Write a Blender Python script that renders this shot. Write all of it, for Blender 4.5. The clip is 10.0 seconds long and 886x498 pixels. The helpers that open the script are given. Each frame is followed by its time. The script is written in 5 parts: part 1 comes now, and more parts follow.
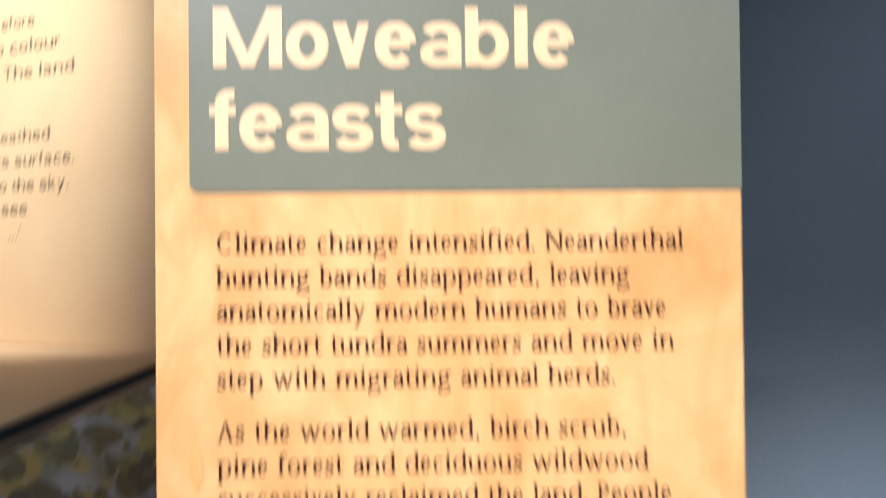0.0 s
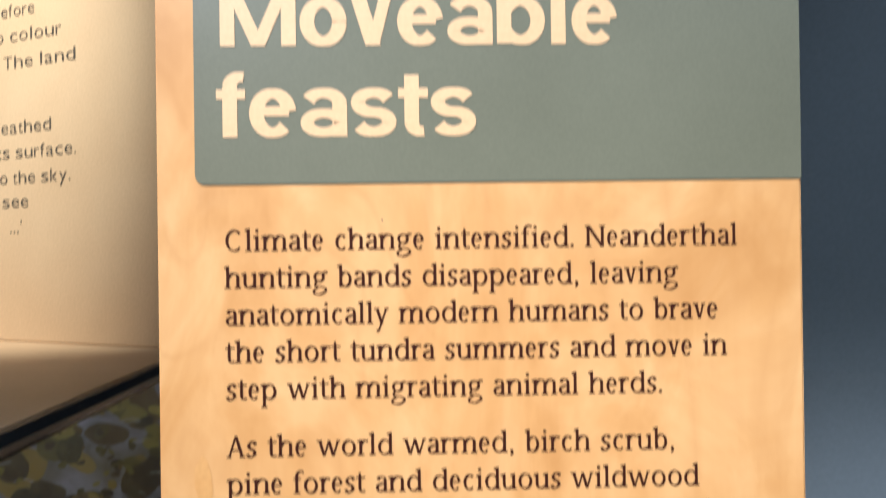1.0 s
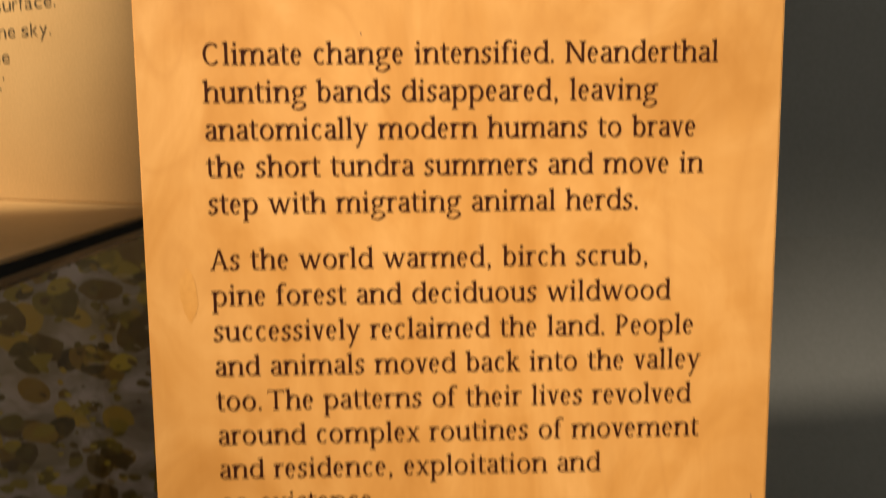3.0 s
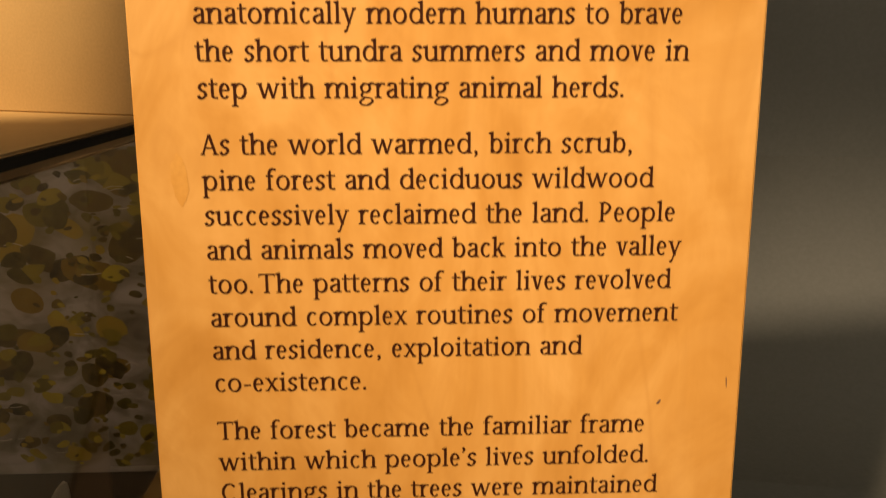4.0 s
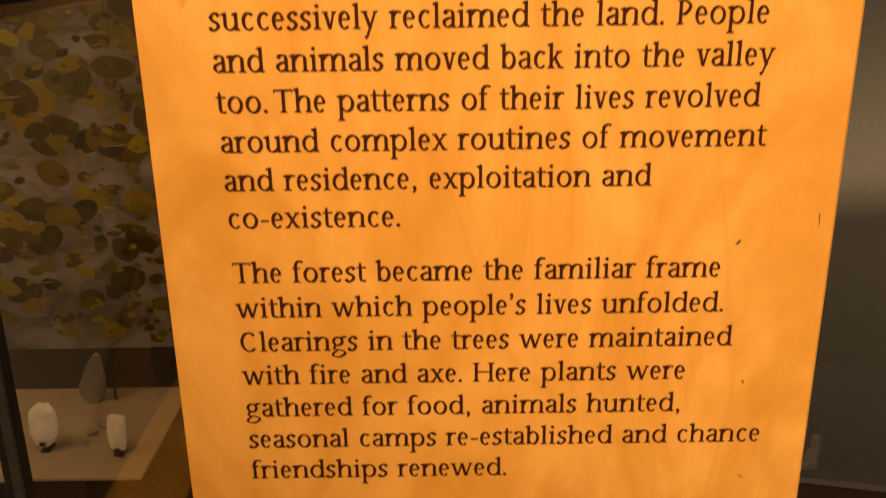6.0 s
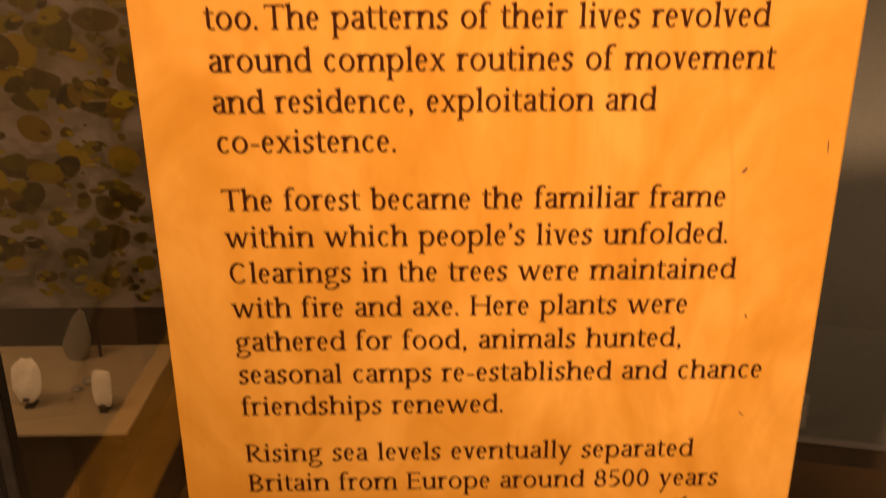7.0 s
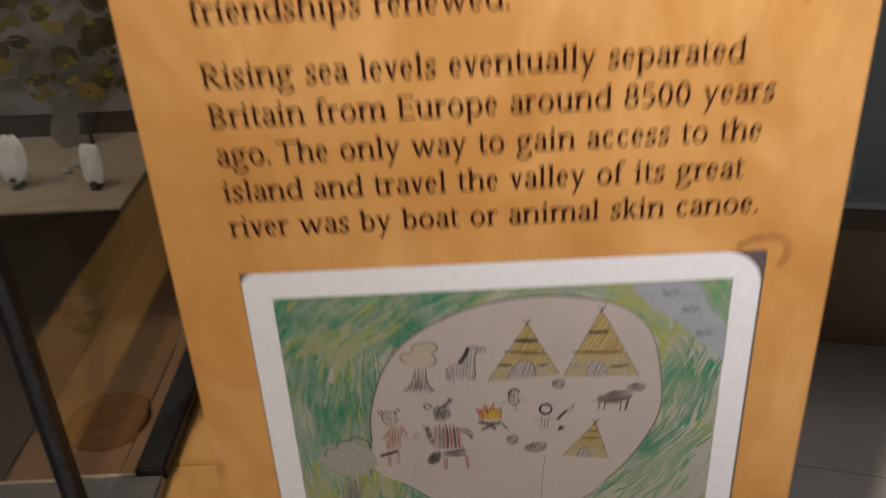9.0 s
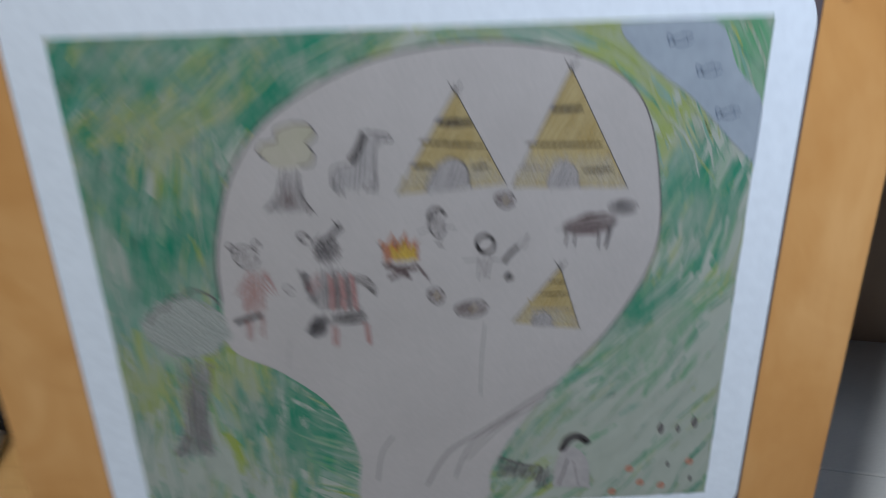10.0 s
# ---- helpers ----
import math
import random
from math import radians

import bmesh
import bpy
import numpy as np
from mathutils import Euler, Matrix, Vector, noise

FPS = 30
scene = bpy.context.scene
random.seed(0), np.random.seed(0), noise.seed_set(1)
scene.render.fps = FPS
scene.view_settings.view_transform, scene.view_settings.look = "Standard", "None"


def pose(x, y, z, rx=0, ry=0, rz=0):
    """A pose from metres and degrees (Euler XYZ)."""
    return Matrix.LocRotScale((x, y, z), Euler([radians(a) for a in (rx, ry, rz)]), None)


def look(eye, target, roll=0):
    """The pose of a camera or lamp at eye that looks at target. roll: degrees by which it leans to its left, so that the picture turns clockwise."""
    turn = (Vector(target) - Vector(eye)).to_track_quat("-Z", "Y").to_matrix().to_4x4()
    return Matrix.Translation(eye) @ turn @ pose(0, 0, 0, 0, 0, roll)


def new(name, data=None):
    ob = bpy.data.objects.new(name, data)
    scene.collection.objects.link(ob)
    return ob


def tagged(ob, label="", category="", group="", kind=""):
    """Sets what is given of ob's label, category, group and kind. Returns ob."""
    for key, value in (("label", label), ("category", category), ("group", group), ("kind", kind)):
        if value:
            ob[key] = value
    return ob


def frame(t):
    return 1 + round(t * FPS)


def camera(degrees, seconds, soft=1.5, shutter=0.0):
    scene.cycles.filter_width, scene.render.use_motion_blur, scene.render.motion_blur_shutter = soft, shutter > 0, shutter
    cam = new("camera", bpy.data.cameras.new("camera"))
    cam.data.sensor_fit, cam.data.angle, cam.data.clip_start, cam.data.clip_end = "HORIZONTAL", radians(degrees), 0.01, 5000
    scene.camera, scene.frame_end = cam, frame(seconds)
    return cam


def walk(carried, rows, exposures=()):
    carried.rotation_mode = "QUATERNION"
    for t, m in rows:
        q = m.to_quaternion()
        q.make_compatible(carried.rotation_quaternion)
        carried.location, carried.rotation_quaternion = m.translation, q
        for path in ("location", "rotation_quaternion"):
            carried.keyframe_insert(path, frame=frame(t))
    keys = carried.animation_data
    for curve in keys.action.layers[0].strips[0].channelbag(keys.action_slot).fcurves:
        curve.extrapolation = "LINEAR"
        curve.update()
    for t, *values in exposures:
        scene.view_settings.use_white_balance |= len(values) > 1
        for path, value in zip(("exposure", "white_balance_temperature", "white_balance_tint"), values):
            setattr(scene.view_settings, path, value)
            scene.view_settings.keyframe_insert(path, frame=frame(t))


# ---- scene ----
cam = camera(53.0, 10.0, 1.2, 0.9)
PATH = [
    (0, (-0.0184, -0.4224, 1.3818), (0.0483, 1.5763, 1.4108), -0.59),
    (0.1, (-0.0228, -0.4156, 1.3852), (0.0569, 1.5809, 1.4720), -0.72),
    (0.2, (-0.0241, -0.4058, 1.3934), (0.0477, 1.5894, 1.5119), -0.83),
    (0.3, (-0.0270, -0.4027, 1.3960), (0.0459, 1.5917, 1.5265), -0.89),
    (0.5, (-0.0321, -0.3944, 1.3909), (0.0476, 1.5995, 1.5259), -0.87),
    (1, (-0.0278, -0.3846, 1.3849), (0.0264, 1.6146, 1.3938), -0.79),
    (1.5, (-0.0237, -0.3804, 1.3788), (0.0164, 1.6182, 1.3153), -0.79),
    (2, (-0.0234, -0.3809, 1.3738), (0.0215, 1.6160, 1.2720), -0.81),
    (2.5, (-0.0239, -0.3839, 1.3676), (0.0368, 1.6081, 1.1988), -0.60),
    (3, (-0.0221, -0.3894, 1.3577), (0.0435, 1.5923, 1.0960), -0.52),
    (3.2, (-0.0222, -0.3927, 1.3579), (0.0520, 1.5793, 1.0328), -0.18),
    (4.3, (-0.0205, -0.3998, 1.3344), (0.0642, 1.5501, 0.8979), -0.11),
    (4.5, (-0.0213, -0.3928, 1.3319), (0.0551, 1.5546, 0.8827), -0.18),
    (5, (-0.0234, -0.3720, 1.3212), (0.0225, 1.5693, 0.8422), -0.44),
    (5.5, (-0.0221, -0.3573, 1.3102), (-0.0150, 1.5559, 0.7276), -0.78),
    (5.7, (-0.0220, -0.3536, 1.3049), (-0.0241, 1.5472, 0.6828), -0.83),
    (6.8, (-0.0265, -0.3467, 1.2807), (-0.0098, 1.5311, 0.5926), -0.31),
    (7, (-0.0272, -0.3451, 1.2762), (0.0025, 1.5236, 0.5641), -0.25),
    (7.5, (-0.0268, -0.3488, 1.2616), (0.0130, 1.4843, 0.4629), -0.09),
    (8, (-0.0233, -0.3591, 1.2404), (0.0085, 1.4251, 0.3373), -0.64),
    (8.5, (-0.0198, -0.3527, 1.2122), (-0.0343, 1.3788, 0.2115), -2.48),
    (9, (-0.0182, -0.3234, 1.1485), (-0.0520, 1.4224, 0.1733), -3.24),
    (9.5, (-0.0100, -0.2701, 1.0713), (-0.0490, 1.4817, 0.1069), -3.32),
    (10, (-0.0026, -0.2405, 1.0051), (0.0599, 1.5322, 0.0812), -1.43),
]
LIGHT = [(0, 0.64, 4500, 17), (0.5, 0.52, 4420, 14), (1.0, 0.34, 4450, 14), (2.0, 0.00, 4950, 15), (3.0, -0.15, 7000, 18), (4.5, -0.15, 9800, 24), (5.5, -0.12, 12000, 30), (7.0, 0.03, 16500, 45), (7.6, 0.06, 16500, 46), (8.5, 0.14, 8000, 28), (9, 0.16, 5550, 17), (10, 0.30, 4380, 7)]
walk(cam, [(t, look(eye, target, roll)) for t, eye, target, roll in PATH], LIGHT)

# ---------------------------------------------------------------- light
world = bpy.data.worlds.new("world")
scene.world = world
world.use_nodes = True
world.node_tree.nodes["Background"].inputs[0].default_value = (0.5, 0.55, 0.6, 1)
world.node_tree.nodes["Background"].inputs[1].default_value = 0.05


def spot(name, eye, target, watts, colour, cone, blend=1.0, radius=0.04):
    lamp = bpy.data.lights.new(name, "SPOT")
    lamp.energy, lamp.color, lamp.spot_size, lamp.spot_blend, lamp.shadow_soft_size = watts, colour, radians(cone), blend, radius
    ob = new(name, lamp)
    ob.matrix_world = look(eye, target)
    return ob


WARM = (1.0, 0.80, 0.56)
COOL = (1.0, 0.95, 0.86)
spot("ceiling_spot_panel", (-0.75, -1.25, 2.55), (0.13, 0.0, 1.42), 222, (1.0, 0.86, 0.70), 28, 1.0, 0.06)
spot("ceiling_spot_panel_low", (-0.80, -1.35, 2.55), (0.07, 0.0, 0.95), 134, (1.0, 0.75, 0.46), 29, 1.0, 0.06)
spot("ceiling_spot_quote", (-0.75, 0.02, 2.5), (-0.74, 1.0, 1.62), 125, (1.0, 0.79, 0.47), 47, 1.0, 0.03)
spot("ceiling_spot_case", (0.85, -0.1, 2.5), (0.95, 1.2, 1.22), 14.5, COOL, 62, 1.0, 0.05)
lamp = bpy.data.lights.new("ceiling_panel_light", "AREA")
lamp.energy, lamp.color, lamp.shape, lamp.size, lamp.size_y = 14.5, COOL, "RECTANGLE", 1.2, 1.2
new("ceiling_panel_light", lamp).matrix_world = look((0.9, -1.6, 2.66), (0.9, -1.6, 0))

lamp = bpy.data.lights.new("case_light_strip", "AREA")
lamp.energy, lamp.color, lamp.shape, lamp.size, lamp.size_y = 0.80, WARM, "RECTANGLE", 0.5, 0.02
new("case_light_strip", lamp).matrix_world = look((-0.62, 0.30, 1.232), (-0.55, 0.78, 0.92))

# ---------------------------------------------------------------- materials
def material(name, rough=0.6, metal=0.0, spec=0.5):
    m = bpy.data.materials.new(name)
    m.use_nodes = True
    b = m.node_tree.nodes["Principled BSDF"]
    b.inputs["Roughness"].default_value = rough
    b.inputs["Metallic"].default_value = metal
    b.inputs["Specular IOR Level"].default_value = spec
    return m, m.node_tree.nodes, m.node_tree.links, b


def coords(n, l, scale=(1, 1, 1), turn=(0, 0, 0)):
    tc = n.new("ShaderNodeTexCoord")
    mp = n.new("ShaderNodeMapping")
    mp.inputs["Scale"].default_value = scale
    mp.inputs["Rotation"].default_value = [radians(a) for a in turn]
    l.new(tc.outputs["Object"], mp.inputs["Vector"])
    return mp.outputs["Vector"]


def noise_tex(n, l, vec, scale, detail=4.0, rough=0.55, distort=0.0):
    t = n.new("ShaderNodeTexNoise")
    t.inputs["Scale"].default_value, t.inputs["Detail"].default_value = scale, detail
    t.inputs["Roughness"].default_value, t.inputs["Distortion"].default_value = rough, distort
    l.new(vec, t.inputs["Vector"])
    return t.outputs["Fac"]


def ramp(n, l, fac, stops):
    r = n.new("ShaderNodeValToRGB")
    e = r.color_ramp.elements
    while len(e) < len(stops):
        e.new(0.5)
    for k, (p, c) in zip(e, stops):
        k.position, k.color = p, (*c, 1)
    l.new(fac, r.inputs["Fac"])
    return r.outputs["Color"]


def blend(n, l, fac, a, b, mode="MIX"):
    x = n.new("ShaderNodeMix")
    x.data_type, x.blend_type = "RGBA", mode
    if isinstance(fac, float):
        x.inputs[0].default_value = fac
    else:
        l.new(fac, x.inputs[0])
    for k, v in ((6, a), (7, b)):
        if isinstance(v, tuple):
            x.inputs[k].default_value = (*v, 1)
        else:
            l.new(v, x.inputs[k])
    return x.outputs[2]


def relief(n, l, b, height, strength=0.2, distance=0.001):
    u = n.new("ShaderNodeBump")
    u.inputs["Strength"].default_value, u.inputs["Distance"].default_value = strength, distance
    l.new(height, u.inputs["Height"])
    l.new(u.outputs["Normal"], b.inputs["Normal"])


def mottled(name, c1, c2, scale=30.0, rough=0.6, metal=0.0, bump=0.1, fine=400.0, spec=0.5, stretch=(1, 1, 1)):
    """A surface of two tones at two scales with a fine relief."""
    m, n, l, b = material(name, rough, metal, spec)
    v = coords(n, l, stretch)
    big = noise_tex(n, l, v, scale, 3)
    small = noise_tex(n, l, v, fine, 2)
    c = ramp(n, l, big, [(0.3, c1), (0.7, c2)])
    c = blend(n, l, 0.25, c, ramp(n, l, small, [(0.3, tuple(x * 0.75 for x in c1)), (0.7, c2)]))
    l.new(c, b.inputs["Base Color"])
    if bump:
        relief(n, l, b, small, bump, 0.0004)
    return m


def birch(name, light, mid, dark, turn=(0, 0, 0), rough=0.42):
    """Lacquered birch veneer: long soft figure along z, cloudy flame marks, a few brown flecks."""
    m, n, l, b = material(name, rough, 0, 0.35)
    v = coords(n, l, (1, 1, 1), turn)
    flame = noise_tex(n, l, coords(n, l, (1.0, 1.0, 0.55), turn), 10.0, 4, 0.55, 2.4)
    grain = noise_tex(n, l, coords(n, l, (150, 150, 6), turn), 1.0, 3, 0.6, 0.5)
    cloud = noise_tex(n, l, coords(n, l, (1.0, 1.0, 0.7), turn), 24.0, 4, 0.6, 1.4)
    c = ramp(n, l, flame, [(0.30, dark), (0.45, mid), (0.60, light), (0.74, mid)])
    c = blend(n, l, 0.40, c, ramp(n, l, cloud, [(0.3, dark), (0.5, mid), (0.7, light)]))
    c = blend(n, l, 0.06, c, ramp(n, l, grain, [(0.35, dark), (0.65, light)]), "MIX")
    # growth-ring contours of the rotary-cut veneer
    rings = n.new("ShaderNodeMath")
    rings.operation = "PINGPONG"
    rings.inputs[1].default_value = 0.055
    l.new(noise_tex(n, l, coords(n, l, (1.0, 1.0, 0.42), turn), 5.5, 3, 0.45, 0.9), rings.inputs[0])
    c = blend(n, l, ramp(n, l, rings.outputs[0], [(0.0, (0.24, 0.24, 0.24)), (0.012, (0.0, 0.0, 0.0))]), c, dark)
    # small knots and scratches
    vor = n.new("ShaderNodeTexVoronoi")
    vor.inputs["Scale"].default_value = 7.5
    l.new(coords(n, l, (1.6, 1.6, 0.8), turn), vor.inputs["Vector"])
    c = blend(n, l, ramp(n, l, vor.outputs["Distance"], [(0.0, (0.75, 0.75, 0.75)), (0.055, (0, 0, 0))]), c, tuple(x * 0.45 for x in dark))
    l.new(c, b.inputs["Base Color"])
    relief(n, l, b, grain, 0.06, 0.0003)
    return m


def plain(name, colour, rough=0.6, metal=0.0, spec=0.5):
    m, n, l, b = material(name, rough, metal, spec)
    b.inputs["Base Color"].default_value = (*colour, 1)
    return m


def crayon(name, colour, cover=0.7, paper=(0.44, 0.395, 0.375), spread=0.35):
    """Dry crayon or pencil: grainy cover that lets the paper through, each stroke a little different."""
    m, n, l, b = material(name, 0.65, 0, 0.3)
    geo = n.new("ShaderNodeNewGeometry")
    pressure = n.new("ShaderNodeMath")
    pressure.operation = "MULTIPLY"
    l.new(geo.outputs["Random Per Island"], pressure.inputs[0])
    pressure.inputs[1].default_value = spread
    l.new(blend(n, l, pressure.outputs[0], colour, paper), b.inputs["Base Color"])
    grain = noise_tex(n, l, coords(n, l), 1500, 2, 0.6)
    l.new(ramp(n, l, grain, [(0.38, (cover * 0.6,) * 3), (0.58, (min(1, cover * 1.25),) * 3)]), b.inputs["Alpha"])
    return m


def smear(name, colour, paper, spread):
    """Rubbed crayon: the colour thins to the paper from stroke to stroke and in soft streaks along each."""
    m, n, l, b = material(name, 0.65, 0, 0.3)
    geo = n.new("ShaderNodeNewGeometry")
    streak = noise_tex(n, l, coords(n, l, (1, 1, 0.3), (0, 14, 0)), 330, 3, 0.6)
    patch = noise_tex(n, l, coords(n, l), 70, 2)
    thin = n.new("ShaderNodeMath")
    thin.operation = "MULTIPLY_ADD"
    l.new(geo.outputs["Random Per Island"], thin.inputs[0])
    thin.inputs[1].default_value = spread
    l.new(ramp(n, l, blend(n, l, 0.5, ramp(n, l, streak, [(0.3, (0, 0, 0)), (0.7, (1, 1, 1))]), ramp(n, l, patch, [(0.35, (0, 0, 0)), (0.65, (1, 1, 1))])), [(0.2, (0, 0, 0)), (0.9, (0.5, 0.5, 0.5))]), thin.inputs[2])
    l.new(blend(n, l, thin.outputs[0], colour, paper), b.inputs["Base Color"])
    return m


def clear(name, tint=(0.95, 0.98, 0.97), rough=0.0):
    m, n, l, b = material(name, rough)
    b.inputs["Base Color"].default_value = (*tint, 1)
    b.inputs["Transmission Weight"].default_value = 1.0
    b.inputs["IOR"].default_value = 1.45
    return m


WOOD = birch("birch_veneer", (0.715, 0.420, 0.146), (0.60, 0.315, 0.086), (0.49, 0.236, 0.055))
WOOD_CASE = birch("birch_cabinet", (0.78, 0.48, 0.16), (0.70, 0.40, 0.11), (0.58, 0.30, 0.07))
SAGE = mottled("sage_lacquer", (0.148, 0.143, 0.080), (0.176, 0.170, 0.097), 12, 0.33, bump=0.05, fine=700, spec=0.6)
INK = mottled("brown_ink", (0.034, 0.009, 0.004), (0.050, 0.014, 0.005), 300, 0.75, bump=0, spec=0.12)
CREAM_PRINT = mottled("cream_print", (0.70, 0.43, 0.17), (0.76, 0.50, 0.22), 25, 0.5, bump=0.03)
CREAM = mottled("cream_paint", (0.69, 0.49, 0.265), (0.77, 0.57, 0.325), 6, 0.55, bump=0.06, fine=250)
GREY_INK = plain("grey_ink", (0.09, 0.075, 0.055), 0.7)
BLACK = mottled("black_seal", (0.012, 0.012, 0.013), (0.025, 0.025, 0.026), 40, 0.45, bump=0.1)
STEEL = mottled("dark_steel", (0.10, 0.105, 0.11), (0.16, 0.16, 0.165), 50, 0.38, 0.7, 0.05)
GREYMETAL = mottled("brushed_aluminium", (0.30, 0.31, 0.32), (0.42, 0.42, 0.43), 20, 0.35, 0.8, 0.05, stretch=(1, 20, 20))
GLASS = clear("case_glass")
BROWN_FLOOR = mottled("brown_baize", (0.15, 0.085, 0.036), (0.22, 0.125, 0.056), 14, 0.8, bump=0.2, fine=900)
BROWN_DARK = mottled("dark_brown_board", (0.060, 0.042, 0.026), (0.085, 0.060, 0.038), 10, 0.6)
BASE_BROWN = mottled("brown_base_paint", (0.30, 0.21, 0.135), (0.36, 0.26, 0.17), 5, 0.6)
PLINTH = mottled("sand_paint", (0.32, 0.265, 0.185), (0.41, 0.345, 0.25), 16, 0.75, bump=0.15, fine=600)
TAUPE_DARK = mottled("dark_taupe", (0.055, 0.042, 0.028), (0.08, 0.062, 0.042), 12, 0.75, bump=0.1)
FLINT = mottled("white_flint", (0.66, 0.63, 0.56), (0.85, 0.83, 0.77), 70, 0.55, bump=0.4, fine=350)
FLINT_DIM = mottled("dull_flint", (0.26, 0.25, 0.22), (0.38, 0.37, 0.33), 70, 0.5, bump=0.4, fine=350)
FLINT_CLEAR = mottled("translucent_flint", (0.34, 0.31, 0.27), (0.52, 0.48, 0.43), 60, 0.35, bump=0.3, fine=300)
FLINT_CLEAR.node_tree.nodes["Principled BSDF"].inputs["Transmission Weight"].default_value = 0.75
FLINT_GREY = mottled("grey_flint", (0.13, 0.12, 0.11), (0.26, 0.25, 0.235), 60, 0.35, bump=0.3, fine=300)
DARKSTONE = mottled("dark_stone", (0.03, 0.024, 0.02), (0.07, 0.055, 0.045), 60, 0.6, bump=0.5, fine=200)
RING_BROWN = mottled("ring_reflection", (0.11, 0.052, 0.018), (0.165, 0.08, 0.028), 30, 0.9, stretch=(1, 6, 1), spec=0.1)
SLATE_WALL = mottled("slate_blue_paint", (0.18, 0.20, 0.18), (0.21, 0.23, 0.21), 2.5, 0.72, bump=0.04, fine=120)
ROOM_WALL = mottled("museum_grey_paint", (0.22, 0.22, 0.22), (0.27, 0.27, 0.265), 1.5, 0.8, bump=0.05, fine=150)
CEILING = mottled("ceiling_paint", (0.10, 0.10, 0.10), (0.13, 0.13, 0.13), 2, 0.9)
TILE = mottled("pale_floor_tile", (0.66, 0.62, 0.55), (0.74, 0.70, 0.63), 5, 0.35, bump=0.05, fine=200)
GROUT = mottled("tile_joint", (0.10, 0.09, 0.08), (0.15, 0.14, 0.12), 60, 0.9)
PAPER = mottled("white_paper", (0.82, 0.85, 0.92), (0.86, 0.89, 0.95), 10, 0.45, bump=0.02)
LAMINATE = mottled("laminate_reflection", (0.10, 0.08, 0.085), (0.15, 0.12, 0.125), 80, 0.25, bump=0.1)
SKETCH_PAPER = mottled("grey_sketch_paper", (0.435, 0.398, 0.38), (0.485, 0.445, 0.425), 30, 0.6, bump=0.05, fine=900)


def crayon_ground():
    """Green crayon field: broad patches of emerald, lime and bare paper drawn out along the strokes."""
    m, n, l, b = material("green_crayon", 0.6)
    v = coords(n, l, (1, 1, 0.45), (0, 14, 0))
    patch = noise_tex(n, l, v, 46, 3, 0.6, 1.0)
    fine = noise_tex(n, l, coords(n, l, (1, 1, 0.16), (0, 16, 0)), 420, 3, 0.6, 0.4)
    c = ramp(n, l, patch, [(0.32, (0.025, 0.18, 0.085)), (0.43, (0.12, 0.26, 0.14)), (0.52, (0.27, 0.31, 0.17)), (0.62, (0.33, 0.345, 0.29)), (0.74, (0.13, 0.26, 0.17))])
    c = blend(n, l, ramp(n, l, fine, [(0.40, (0, 0, 0)), (0.62, (0.75, 0.75, 0.75))]), c, (0.36, 0.38, 0.30))
    l.new(c, b.inputs["Base Color"])
    return m


def water_print():
    """Ground of the printed picture: soft grey-mauve water with brown shade."""
    m, n, l, b = material("water_print", 0.5)
    v = coords(n, l, (1, 1, 1.6))
    tone = noise_tex(n, l, v, 13, 3, 0.55, 0.8)
    broad = noise_tex(n, l, v, 4.5, 2)
    c = ramp(n, l, tone, [(0.30, (0.10, 0.085, 0.055)), (0.45, (0.21, 0.185, 0.16)), (0.62, (0.35, 0.325, 0.325))])
    c = blend(n, l, ramp(n, l, broad, [(0.50, (0, 0, 0)), (0.68, (0.6, 0.6, 0.6))]), c, (0.20, 0.155, 0.06))
    l.new(c, b.inputs["Base Color"])
    return m


def leaf_print(name, stops):
    """Printed leaves, each in a tone of its own with a soft mottle."""
    m, n, l, b = material(name, 0.5)
    geo = n.new("ShaderNodeNewGeometry")
    c = ramp(n, l, geo.outputs["Random Per Island"], stops)
    mott = noise_tex(n, l, coords(n, l), 60, 3)
    c = blend(n, l, ramp(n, l, mott, [(0.4, (0, 0, 0)), (0.75, (0.3, 0.3, 0.3))]), c, (0.26, 0.20, 0.06))
    l.new(c, b.inputs["Base Color"])
    return m


CRAYON = crayon_ground()
WATER = water_print()
LEAF_OLIVE = leaf_print("printed_olive_leaf", [(0.05, (0.045, 0.034, 0.006)), (0.30, (0.12, 0.095, 0.010)), (0.60, (0.22, 0.17, 0.018)), (0.95, (0.38, 0.30, 0.035))])
LEAF_BROWN = leaf_print("printed_brown_leaf", [(0.05, (0.035, 0.024, 0.007)), (0.45, (0.09, 0.058, 0.010)), (0.75, (0.20, 0.12, 0.016)), (0.95, (0.33, 0.23, 0.03))])
GLINT = plain("printed_glint", (0.42, 0.38, 0.32), 0.5)
GREEN_PAPER = (0.35, 0.37, 0.31)
CRAYONS = [smear("crayon_emerald", (0.020, 0.20, 0.10), GREEN_PAPER, 0.30), smear("crayon_green", (0.12, 0.29, 0.13), GREEN_PAPER, 0.55), smear("crayon_lime", (0.28, 0.33, 0.05), GREEN_PAPER, 0.45),
           smear("crayon_pale", (0.40, 0.42, 0.36), GREEN_PAPER, 0.5), smear("crayon_teal", (0.13, 0.28, 0.20), GREEN_PAPER, 0.5)]
PENCIL_BLACK = crayon("pencil_black", (0.014, 0.011, 0.012), 1.0, spread=0.1)
PENCIL = crayon("pencil_grey", (0.035, 0.030, 0.033), 0.95, spread=0.2)
PENCIL_SOFT = crayon("pencil_soft", (0.052, 0.046, 0.05), 0.9, spread=0.3)
PENCIL_FAINT = crayon("pencil_faint", (0.21, 0.19, 0.19), 0.7, spread=0.5)
